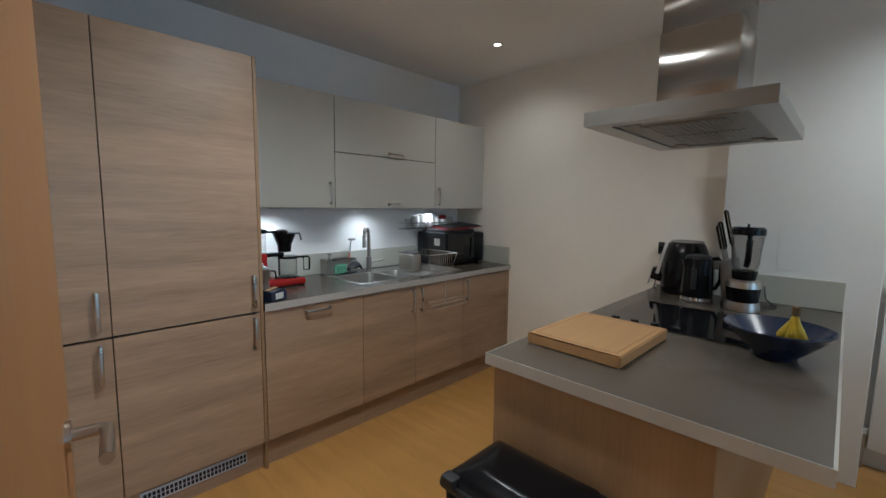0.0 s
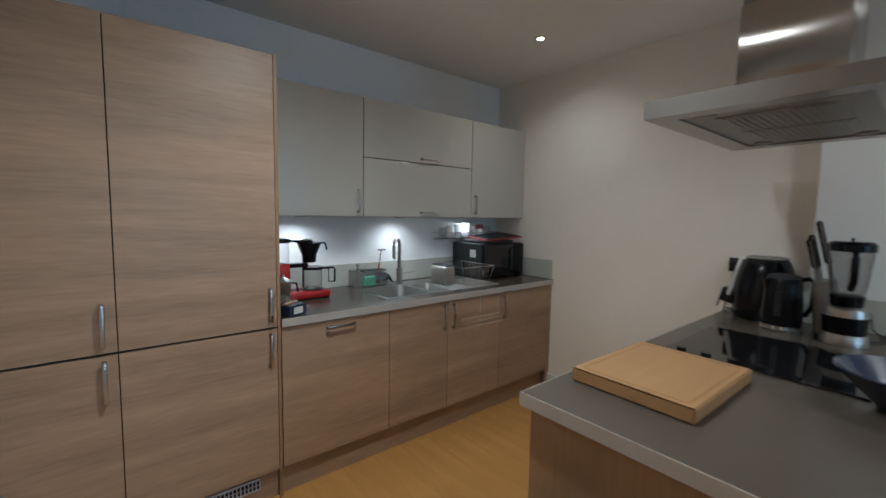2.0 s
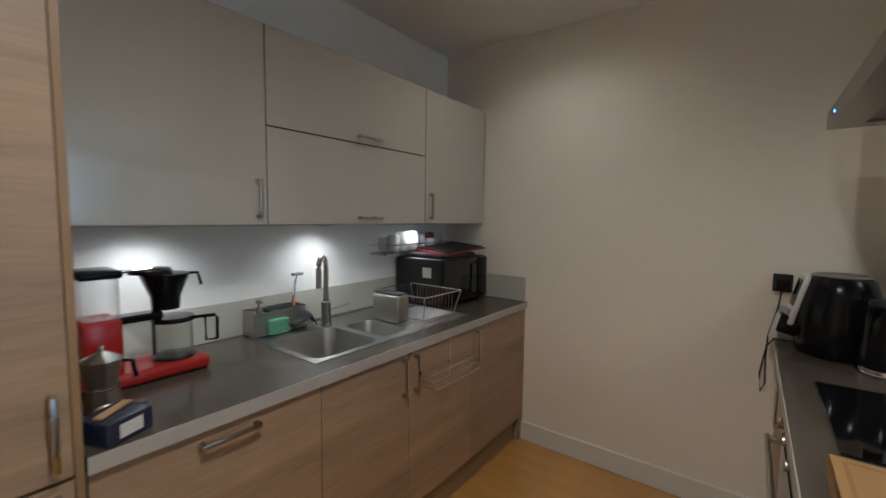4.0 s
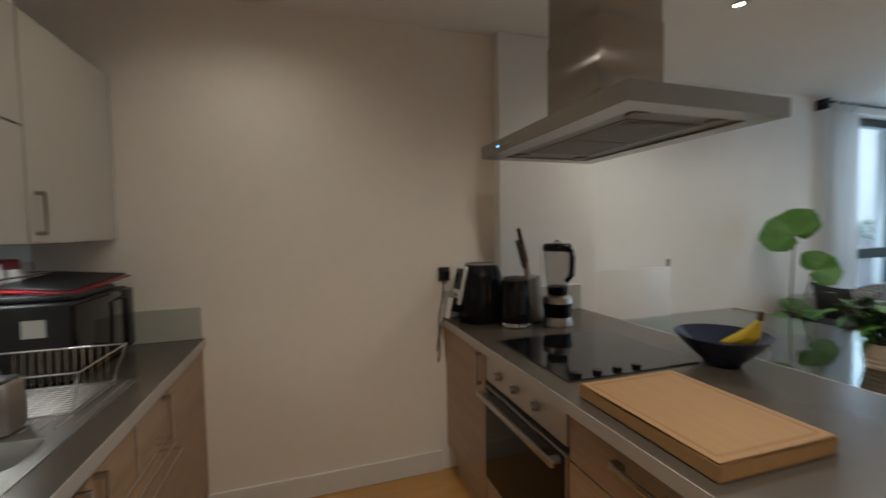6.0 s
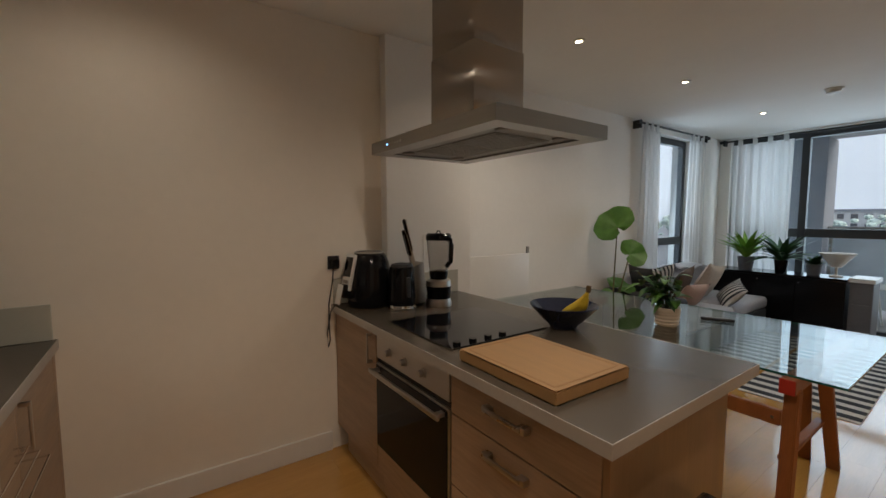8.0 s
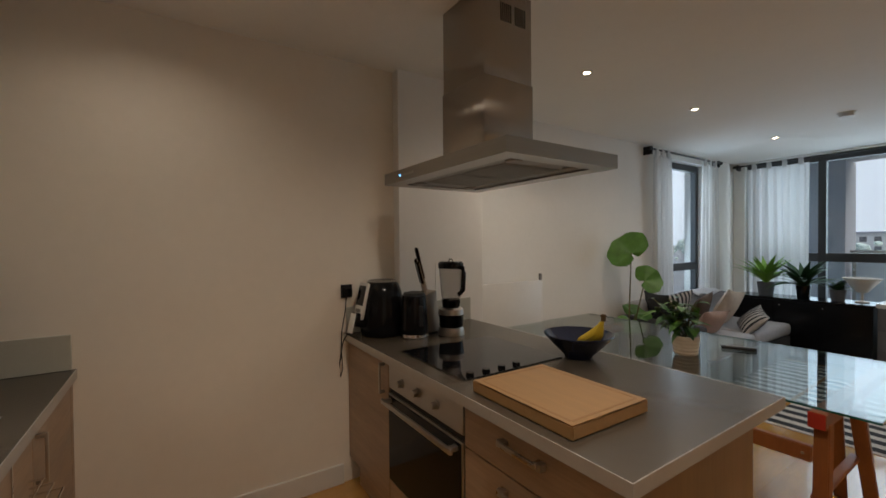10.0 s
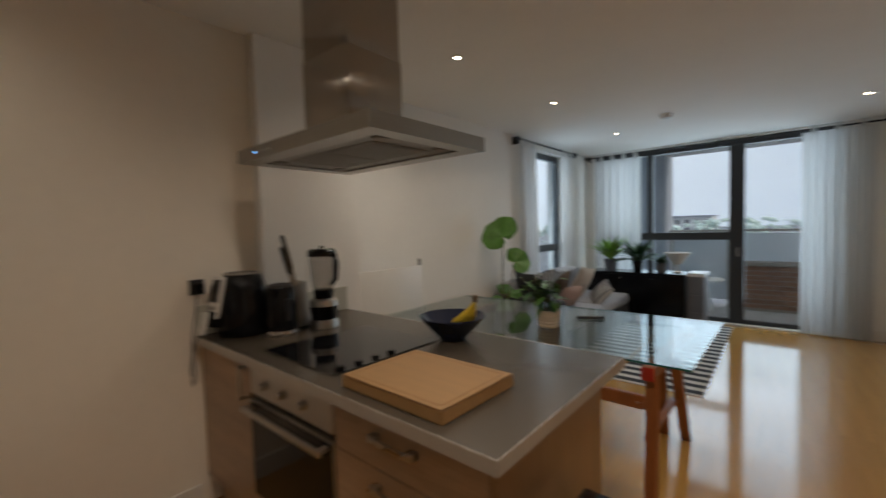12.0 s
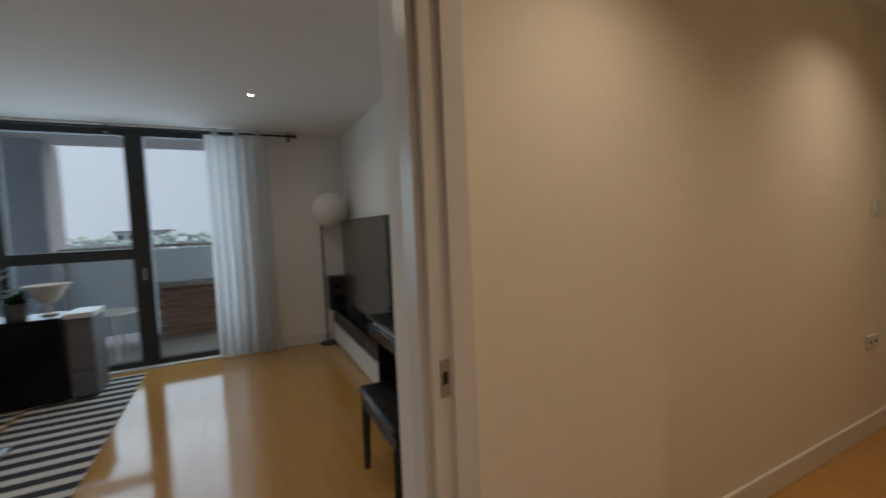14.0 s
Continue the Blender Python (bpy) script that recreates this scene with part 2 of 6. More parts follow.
# ---------------------------------------------------------------- building helpers


def box(bm, x0, x1, y0, y1, z0, z1, bev=0.0, seg=2):
    m = Matrix.Translation(((x0 + x1) / 2, (y0 + y1) / 2, (z0 + z1) / 2)) @ Matrix.Diagonal((x1 - x0, y1 - y0, z1 - z0, 1))
    g = bmesh.ops.create_cube(bm, size=1, matrix=m)
    if bev:
        edges = list({e for v in g["verts"] for e in v.link_edges})
        bmesh.ops.bevel(bm, geom=edges, offset=bev, segments=seg, affect="EDGES", profile=0.5)
    return bm


def lathe(bm, profile, x=0.0, y=0.0, z=0.0, steps=28):
    """A turned body: profile of (radius, height)."""
    rings = []
    for r, h in profile:
        rings.append([bm.verts.new((x + r * math.cos(a), y + r * math.sin(a), z + h)) for a in (2 * math.pi * i / steps for i in range(steps))])
    for a, b in zip(rings, rings[1:]):
        for i in range(steps):
            j = (i + 1) % steps
            bm.faces.new((a[i], a[j], b[j], b[i]))
    for ring, flip in ((rings[0], True), (rings[-1], False)):
        if (ring[0].co - ring[steps // 2].co).length > 1e-3:
            bm.faces.new(ring[::-1] if flip else ring)
    return bm


def tube(bm, pts, r, steps=8, taper=1.0, cap=True):
    """A round bar along points."""
    pts = [Vector(p) for p in pts]
    rings = []
    up = Vector((0.0, 0.0, 1.0))
    for i, p in enumerate(pts):
        d = (pts[min(i + 1, len(pts) - 1)] - pts[max(i - 1, 0)]).normalized()
        side = d.cross(up if abs(d.z) < 0.95 else Vector((0, 1, 0))).normalized()
        top = side.cross(d)
        rad = r * (1 + (taper - 1) * i / max(len(pts) - 1, 1))
        rings.append([bm.verts.new(p + rad * (math.cos(a) * side + math.sin(a) * top)) for a in (2 * math.pi * k / steps for k in range(steps))])
    for a, b in zip(rings, rings[1:]):
        for k in range(steps):
            j = (k + 1) % steps
            bm.faces.new((a[k], b[k], b[j], a[j]))
    if cap:
        bm.faces.new(rings[0])
        bm.faces.new(rings[-1][::-1])
    return bm


def beam(bm, a, b, w, d, bev=0.004):
    """A squared bar from a to b."""
    a, b = Vector(a), Vector(b)
    m = Matrix.Translation((a + b) / 2) @ (b - a).to_track_quat("Z", "Y").to_matrix().to_4x4() @ Matrix.Diagonal((w, d, (b - a).length, 1))
    g = bmesh.ops.create_cube(bm, size=1, matrix=m)
    if bev:
        bmesh.ops.bevel(bm, geom=list({e for v in g["verts"] for e in v.link_edges}), offset=bev, segments=2, affect="EDGES")
    return bm


def mesh(bm, name, material, smooth=None):
    bmesh.ops.recalc_face_normals(bm, faces=bm.faces)
    me = bpy.data.meshes.new(name)
    bm.to_mesh(me)
    bm.free()
    for k in (material if isinstance(material, (list, tuple)) else (material,)):
        me.materials.append(k)
    if smooth:
        me.shade_smooth()
        me.set_sharp_from_angle(angle=radians(smooth))
    return me


def thing(name, label, category, at=(0, 0, 0), group="", kind=""):
    o = new(name)
    o.empty_display_size = 0.05
    o.location = at
    return tagged(o, label, category, group, kind)


def part(name, bm, material, parent, label="", smooth=None):
    """One mesh under a thing or a part; its points are in the room's metres."""
    o = new(name, mesh(bm, name, material, smooth))
    o.parent = parent
    if parent.type == "EMPTY":
        o.matrix_parent_inverse = parent.matrix_basis.inverted()
    return tagged(o, label) if label else o


def solid(name, bm, material, label, category, kind="", group="", smooth=None):
    return tagged(new(name, mesh(bm, name, material, smooth)), label, category, group, kind)


def B():
    return bmesh.new()


def place(o, m):
    o.matrix_basis = m
    return o


def sheet(bm, f, nu, nv):
    """A grid of faces over f(u, v), u and v from 0 to 1."""
    g = [[bm.verts.new(f(i / nu, j / nv)) for j in range(nv + 1)] for i in range(nu + 1)]
    for i in range(nu):
        for j in range(nv):
            bm.faces.new((g[i][j], g[i + 1][j], g[i + 1][j + 1], g[i][j + 1]))
    return bm


# ---------------------------------------------------------------- structure
XE, XL, YN, YS, XW, XD = 3.60, 3.86, 3.03, -4.86, -0.34, 0.45   # east kitchen, east living, north, south, west living, doorway
XC = 3.53                          # face of the boxed-in column
HS, HN, HX, HW = -0.62, 0.47, -3.3, -0.71     # hall: door jambs south and north, west end, south wall

solid("floor_slab", box(B(), HX - 0.1, XL + 0.3, YS - 0.3, YN + 0.2, -0.12, -0.012), DARK_GAP, "dark underlay beneath the oak floor", "floor", "structure")
solid("ceiling", box(B(), HX - 0.1, XL + 0.3, YS - 0.3, YN + 0.2, CEIL, CEIL + 0.12), CEILING, "flat matt white ceiling over kitchen and living room", "ceiling", "structure")
solid("wall_north", box(B(), XD - 0.12, XE + 0.4, YN, YN + 0.12, 0, CEIL), WHITE, "white painted wall behind the kitchen units", "wall", "structure")
bm = box(B(), XE, XE + 0.4, 0.802, YN, 0, CEIL)
solid("wall_east_kitchen", bm, CREAM, "plain cream painted end wall of the kitchen", "wall", "structure")
solid("wall_column", box(B(), XC, XE + 0.4, 0.12, 0.80, 0, CEIL, 0.004), WHITE, "white boxed-in column beside the counter", "wall", "structure")
bm = box(B(), XL, XL + 0.28, -2.78, 0.118, 0, CEIL)
box(bm, XL, XL + 0.28, YS, -4.02, 0, CEIL)
box(bm, XL, XL + 0.28, -4.02, -2.78, 0, 0.55)
box(bm, XL, XL + 0.28, -4.02, -2.78, 2.46, CEIL)
solid("wall_east", bm, WHITE, "white living room wall with a tall window opening", "wall", "structure")
bm = box(B(), 3.72, XL + 0.28, YS - 0.28, YS, 0, CEIL)
box(bm, XW - 0.12, 0.80, YS - 0.28, YS, 0, CEIL)
box(bm, 0.80, 3.72, YS - 0.28, YS, 2.54, CEIL)
solid("wall_south", bm, WHITE, "white wall around the wide balcony glazing", "wall", "structure")
solid("wall_west", box(B(), XW - 0.12, XW, YS, -0.86, 0, CEIL), WHITE, "white living room wall behind the television", "wall", "structure")
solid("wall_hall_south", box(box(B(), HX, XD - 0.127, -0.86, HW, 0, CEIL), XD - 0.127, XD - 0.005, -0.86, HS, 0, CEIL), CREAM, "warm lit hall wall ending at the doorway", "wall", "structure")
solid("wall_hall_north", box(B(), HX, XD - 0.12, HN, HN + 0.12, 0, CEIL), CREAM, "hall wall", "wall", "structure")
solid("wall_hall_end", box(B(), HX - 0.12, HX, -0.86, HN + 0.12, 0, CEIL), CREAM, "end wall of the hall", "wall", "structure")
bm = box(B(), XD - 0.12, XD, HN, YN, 0, CEIL)
box(bm, XD - 0.12, XD, HS, HN, 2.14, CEIL)
solid("wall_doorway", bm, WHITE, "white wall with the doorway to the hall", "wall", "structure")


def skirting(name, x0, x1, y0, y1):
    b = box(B(), x0, x1, y0, y1, 0, 0.12, 0.004)
    return solid(name, b, TRIM, "white painted skirting board along the wall", "baseboard", "structure")


skirting("baseboard", XE - 0.016, XE, 1.16, 2.40)
skirting("baseboard", XL - 0.016, XL, YS, 0.116)
skirting("baseboard", XW, 0.80, YS, YS + 0.016)
skirting("baseboard", XW, XW + 0.016, YS + 0.02, -0.88)
skirting("baseboard", HX, XD - 0.13, HW, HW + 0.016)
skirting("baseboard", HX, XD - 0.25, HN - 0.016, HN)

# doorway lining, stops and architraves
fr = tagged(new("door_frame"), "white painted door frame with a steel latch plate", "door frame", kind="structure")
part("jamb", box(B(), XD - 0.125, XD + 0.004, HS, HS + 0.035, 0, 2.10, 0.003), TRIM, fr)
part("jamb", box(B(), XD - 0.125, XD + 0.004, HN - 0.035, HN, 0, 2.10, 0.003), TRIM, fr)
part("head", box(B(), XD - 0.125, XD + 0.004, HS, HN, 2.10, 2.137, 0.003), TRIM, fr)
part("stop", box(B(), XD - 0.115, XD - 0.05, HS + 0.035, HS + 0.05, 0, 2.10, 0.003), TRIM, fr)
for y0, y1 in ((HS - 0.075, HS + 0.012), (HN - 0.012, HN + 0.075)):
    b = box(B(), XD + 0.004, XD + 0.024, y0, y1, 0, 2.124, 0.004)
    part("architrave", b, TRIM, fr)
part("architrave", box(B(), XD + 0.004, XD + 0.024, HS - 0.075, HN + 0.075, 2.125, 2.195, 0.006), TRIM, fr)
plate = part("latch_plate", box(B(), XD - 0.045, XD - 0.018, HS + 0.0345, HS + 0.0375, 0.955, 1.055, 0.001), NICKEL, fr, "steel latch plate")
part("latch_hole", box(B(), XD - 0.038, XD - 0.024, HS + 0.037, HS + 0.0385, 0.990, 1.023), DARK_GAP, plate)
part("corner_post", box(B(), XD - 0.005, XD + 0.004, -0.86, HS - 0.075, 0, CEIL), WHITE, fr)

# the open door leaf, swung right round
door = tagged(new("door_1"), "oak veneer door standing wide open, steel lever handle", "door", kind="structure")
part("leaf", box(B(), 0, 0.044, 0, 0.832, 0.008, 2.09, 0.002), DOOR_OAK, door)
for sx, dx in ((0.044, 1), (0.0, -1)):
    rose = lathe(B(), [(0.0, 0), (0.026, 0), (0.026, 0.008), (0.0, 0.008)])
    bmesh.ops.transform(rose, matrix=pose(sx, 0.755, 1.04, 0, 90 * dx, 0), verts=rose.verts)
    h = part("rose", rose, NICKEL, door, smooth=40)
    k = tube(B(), [(sx, 0.755, 1.04), (sx + dx * 0.042, 0.755, 1.04), (sx + dx * 0.052, 0.750, 1.04), (sx + dx * 0.055, 0.738, 1.04), (sx + dx * 0.055, 0.640, 1.04)], 0.0105, 12)
    part("lever_handle", k, NICKEL, h, "satin steel lever handle", smooth=40)
for hz in (0.25, 1.85):
    part("hinge", tube(B(), [(0.05, -0.004, hz - 0.05), (0.05, -0.004, hz + 0.05)], 0.007), NICKEL, door, smooth=40)
LEAF_TURN = 6.6
place(door, pose(0.494, 0.421, 0, 0, 0, -LEAF_TURN))

# hall end detail
hs_ = thing("light_switch", "white plastic switch plate on the hall wall", "switch", (-2.56, HW, 1.39))
part("plate", box(B(), -2.61, -2.51, HW, HW + 0.009, 1.34, 1.44, 0.003), WHITE_PLASTIC, hs_)
part("rocker", box(B(), -2.575, -2.545, HW + 0.009, HW + 0.013, 1.37, 1.41, 0.002), WHITE_PLASTIC, hs_)
hk = thing("wall_socket", "white plastic double socket low on the hall wall", "socket", (-2.54, HW, 0.58))
part("plate", box(B(), -2.61, -2.47, HW, HW + 0.010, 0.54, 0.62, 0.003), WHITE_PLASTIC, hk)
for sx in (-2.575, -2.505):
    part("pin_holes", box(B(), sx - 0.012, sx + 0.012, HW + 0.010, HW + 0.0115, 0.57, 0.59), DARK_GAP, hk)

# ---------------------------------------------------------------- windows


def window_bar(parent, name, *dims):
    return part(name, box(B(), *dims, 0.004), ANTHRACITE, parent)


ws = tagged(new("window_1"), "wide anthracite framed balcony glazing with a glass door", "window", kind="structure")
FY0, FY1 = YS - 0.16, YS - 0.08
window_bar(ws, "window_frame", 0.80, 3.72, FY0, FY1, 2.455, 2.54)
window_bar(ws, "window_frame", 0.80, 3.72, FY0, FY1, 0.0, 0.075)
window_bar(ws, "window_frame", 3.64, 3.72, FY0, FY1, 0.075, 2.455)
window_bar(ws, "window_frame", 0.80, 0.88, FY0, FY1, 0.075, 2.455)
window_bar(ws, "mullion", 1.73, 1.90, FY0 - 0.01, FY1 + 0.01, 0.075, 2.455)
window_bar(ws, "mullion", 2.86, 2.94, FY0, FY1, 0.075, 2.455)
window_bar(ws, "transom", 1.90, 2.86, FY0, FY1, 1.17, 1.28)
window_bar(ws, "transom", 2.94, 3.64, FY0, FY1, 1.17, 1.28)
for x0, x1, z0, z1 in ((0.88, 1.73, 0.075, 2.455), (1.90, 2.86, 0.075, 1.17), (1.90, 2.86, 1.28, 2.455), (2.94, 3.64, 0.075, 1.17), (2.94, 3.64, 1.28, 2.455)):
    p = part("pane", box(B(), x0, x1, FY0 + 0.035, FY0 + 0.045, z0, z1), WINDOW_GLASS, ws)
    p.visible_shadow = False
hd = part("door_handle", tube(B(), [(1.80, FY1 + 0.01, 1.06), (1.80, FY1 + 0.05, 1.06), (1.80, FY1 + 0.055, 0.95)], 0.009), NICKEL, ws, "steel door handle", smooth=40)
part("sill", box(B(), 0.82, 3.70, YS - 0.08, YS + 0.01, 0.0, 0.02, 0.003), TRIM, ws, "pale threshold strip")

we = tagged(new("window_2"), "tall narrow grey framed window with a tilt handle", "window", kind="structure")
EX0, EX1 = XL + 0.10, XL + 0.17
for name, dims in (("window_frame", (EX0, EX1, -4.02, -3.95, 0.55, 2.46)), ("window_frame", (EX0, EX1, -2.85, -2.78, 0.55, 2.46)),
                   ("window_frame", (EX0, EX1, -3.95, -2.85, 2.38, 2.46)), ("window_frame", (EX0, EX1, -3.95, -2.85, 0.55, 0.63)),
                   ("mullion", (EX0 - 0.01, EX1, -3.30, -3.20, 0.63, 2.38)), ("transom", (EX0 - 0.01, EX1, -3.95, -3.30, 1.06, 1.16)), ("transom", (EX0 - 0.01, EX1, -3.20, -2.85, 1.06, 1.16))):
    window_bar(we, name, *dims)
for y0, y1, z0, z1 in ((-3.95, -3.30, 0.63, 1.06), (-3.95, -3.30, 1.16, 2.38), (-3.20, -2.85, 0.63, 1.06), (-3.20, -2.85, 1.16, 2.38)):
    p = part("pane", box(B(), EX0 + 0.03, EX0 + 0.04, y0, y1, z0, z1), WINDOW_GLASS, we)
    p.visible_shadow = False
part("window_handle", tube(B(), [(EX0 - 0.01, -3.26, 1.40), (EX0 - 0.05, -3.26, 1.40), (EX0 - 0.055, -3.26, 1.28)], 0.009), NICKEL, we, "steel tilt handle", smooth=40)
part("sill", box(B(), XL - 0.02, EX0, -4.02, -2.78, 0.52, 0.55, 0.004), TRIM, we)

# ---------------------------------------------------------------- downlights


def downlight(x, y):
    t = thing("downlight", "small lit recessed ceiling spotlight with a white ring", "ceiling light", (x, y, CEIL), "ceiling spotlights")
    part("ring", lathe(B(), [(0.021, 0), (0.042, 0), (0.042, -0.004), (0.034, -0.007), (0.021, -0.005), (0.021, 0)], x, y, CEIL), WHITE_PLASTIC, t, smooth=40)
    part("lens", lathe(B(), [(0.0, -0.002), (0.020, -0.002), (0.020, -0.004), (0.0, -0.004)], x, y, CEIL), LAMP_GLOW, t, "glowing warm lens")
    return t


# fittings for all beams, the added unseen one at (1.50, 1.36) too
for lx, ly in DOWNLIGHTS + HALL_LIGHTS:
    downlight(lx, ly)

sd = thing("smoke_detector", "round white smoke detector on the ceiling", "smoke detector", (2.25, -2.93, CEIL))
part("base", lathe(B(), [(0.0, 0), (0.065, 0), (0.065, -0.012), (0.0, -0.012)], 2.25, -2.93, CEIL), WHITE_PLASTIC, sd, smooth=40)
part("cover", lathe(B(), [(0.0, -0.012), (0.052, -0.012), (0.050, -0.035), (0.03, -0.042), (0.0, -0.042)], 2.25, -2.93, CEIL), WHITE_PLASTIC, sd, smooth=40)


# ---------------------------------------------------------------- kitchen: north run


def handle(parent, x, z, y, length=0.14, level=False, out=-1, r=0.0055):
    """A bow handle on a front that faces along y."""
    d = length / 2
    ends = [(x - d, z), (x + d, z)] if level else [(x, z - d), (x, z + d)]
    b = B()
    for ex, ez in ends:
        box(b, ex - 0.007, ex + 0.007, min(y, y + out * 0.027), max(y, y + out * 0.027), ez - 0.007, ez + 0.007, 0.002)
    (ax, az), (bx, bz) = ends
    box(b, min(ax, bx) - 0.007, max(ax, bx) + 0.007, min(y + out * 0.022, y + out * 0.031), max(y + out * 0.022, y + out * 0.031), min(az, bz) - 0.007, max(az, bz) + 0.007, 0.003)
    return part("handle", b, NICKEL, parent, "satin nickel bow handle", smooth=40)


def front(parent, name, x0, x1, z0, z1, y, thick, material, facing=-1):
    g = 0.0026 if material is GLOSS else 0.0018
    y0, y1 = (y, y + thick) if facing < 0 else (y - thick, y)
    return part(name, box(B(), x0 + g, x1 - g, y0, y1, z0 + g, z1 - g, 0.0015), material, parent)


FN = 2.385


def tall_unit(x0, x1, hx):
    t = thing("tall_cabinet", "tall oak laminate kitchen cabinet with two doors", "cabinet", ((x0 + x1) / 2, 2.7, 0), "tall kitchen cabinets")
    part("body", box(B(), x0, x1, FN + 0.022, YN, 0.15, 2.138), DARK_GAP, t)
    part("plinth", box(B(), x0, x1, FN + 0.035, FN + 0.053, 0, 0.15), OAK, t)
    a = front(t, "door", x0, x1, 0.872, 2.138, FN, 0.02, OAK)
    c = front(t, "door", x0, x1, 0.152, 0.866, FN, 0.02, OAK)
    handle(a, hx, 0.985, FN, 0.15)
    handle(c, hx, 0.765, FN, 0.15)
    return t


tall_unit(0.452, 0.815, 0.772)
tl = tall_unit(0.815, 1.415, 1.383)
gr = part("vent_grille", box(B(), 0.87, 1.33, FN + 0.028, FN + 0.036, 0.065, 0.125, 0.002), BALUSTRADE, tl, "grey plastic plinth vent grille")
for i in range(26):
    for k in range(2):
        gx = 0.882 + i * 0.0172
        part("slot", box(B(), gx, gx + 0.012, FN + 0.0262, FN + 0.0285, 0.074 + k * 0.023, 0.092 + k * 0.023), DARK_GAP, gr)
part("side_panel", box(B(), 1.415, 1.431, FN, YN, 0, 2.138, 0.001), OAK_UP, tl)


def base_unit(x0, x1, hx, level=False, kind_label="oak laminate kitchen base cabinet with one door"):
    t = thing("base_cabinet", kind_label, "cabinet", ((x0 + x1) / 2, 2.7, 0), "kitchen base cabinets")
    part("body", box(B(), x0, x1, FN + 0.022, YN, 0.15, 0.15 + 0.45), DARK_GAP, t)
    part("top_rail", box(B(), x0, x1, FN + 0.022, FN + 0.04, 0.60, 0.868), DARK_GAP, t)
    part("plinth", box(B(), x0, x1, FN + 0.035, FN + 0.053, 0, 0.15), OAK, t)
    c = front(t, "door", x0, x1, 0.152, 0.866, FN, 0.02, OAK)
    if hx:
        handle(c, hx, 0.83 if level else 0.765, FN, 0.15, level)
    return t


base_unit(1.433, 2.045, 1.74, True, "oak laminate appliance front with a level handle")
base_unit(2.045, 2.490, 2.452)
ub = base_unit(2.490, 2.985, 2.53)
base_unit(2.985, 3.555, 3.02)
solid("filler_panel", box(B(), 3.557, XE, FN, FN + 0.02, 0.0, 0.868), OAK, "narrow oak filler strip against the wall", "cabinet", "structure")


def slab(bm, x0, x1, y0, y1, z0, z1, holes):
    """A worktop with openings, in one closed mesh."""
    xs = sorted({x0, x1, *(h[0] for h in holes), *(h[1] for h in holes)})
    ys = sorted({y0, y1, *(h[2] for h in holes), *(h[3] for h in holes)})

    def full(i, j):
        if not (0 <= i < len(xs) - 1 and 0 <= j < len(ys) - 1):
            return False
        cx, cy = (xs[i] + xs[i + 1]) / 2, (ys[j] + ys[j + 1]) / 2
        return not any(h[0] < cx < h[1] and h[2] < cy < h[3] for h in holes)

    vs = {}

    def v(i, j, k):
        return vs.setdefault((i, j, k), bm.verts.new((xs[i], ys[j], (z0, z1)[k])) if (i, j, k) not in vs else vs[(i, j, k)])

    for i in range(len(xs) - 1):
        for j in range(len(ys) - 1):
            if not full(i, j):
                continue
            bm.faces.new([v(i, j, 1), v(i + 1, j, 1), v(i + 1, j + 1, 1), v(i, j + 1, 1)])
            bm.faces.new([v(i, j, 0), v(i, j + 1, 0), v(i + 1, j + 1, 0), v(i + 1, j, 0)])
            for (di, dj), (a, b) in {(-1, 0): ((i, j), (i, j + 1)), (1, 0): ((i + 1, j), (i + 1, j + 1)), (0, -1): ((i, j), (i + 1, j)), (0, 1): ((i, j + 1), (i + 1, j + 1))}.items():
                if not full(i + di, j + dj):
                    bm.faces.new([v(*a, 0), v(*b, 0), v(*b, 1), v(*a, 1)])
    return bm


BOWL1 = (2.105, 2.428, 2.492, 2.835)
BOWL2 = (2.465, 2.630, 2.51, 2.79)
wt = thing("worktop", "grey-brown laminate worktop with pale front edging and a sink cut-out", "worktop", (2.5, 2.7, 0.87))
part("top", slab(B(), 1.433, XE - 0.001, 2.372, YN - 0.001, 0.870, 0.910, [BOWL1, BOWL2]), WORKTOP, wt)
part("edging", box(B(), 1.433, XE - 0.001, 2.369, 2.372, 0.870, 0.910), EDGE, wt, "pale grey front edging strip")
up = thing("upstand", "pale laminate upstand behind the worktop", "upstand", (2.5, YN, 0.911))
part("panel", box(B(), 1.433, XE - 0.016, YN - 0.014, YN - 0.001, 0.911, 1.066, 0.002), UPSTAND, up)
part("panel", box(B(), XE - 0.015, XE - 0.001, 2.385, YN - 0.001, 0.911, 1.066, 0.002), UPSTAND, up)

# wall cabinets
UY = 2.707


def wall_unit(x0, x1, fronts, label):
    t = thing("wall_cabinet", label, "cabinet", ((x0 + x1) / 2, 2.87, 1.406), "glossy wall cabinets")
    part("body", box(B(), x0, x1, UY + 0.02, YN, 1.408, 2.136), DARK_GAP, t)
    for z0, z1, hx, hz, level in fronts:
        d = front(t, "door", x0, x1, z0, z1, UY, 0.019, GLOSS)
        handle(d, hx, hz, UY, 0.13, level)
    part("bottom_panel", box(B(), x0, x1, UY + 0.02, YN, 1.400, 1.408), GLOSS, t)
    return t


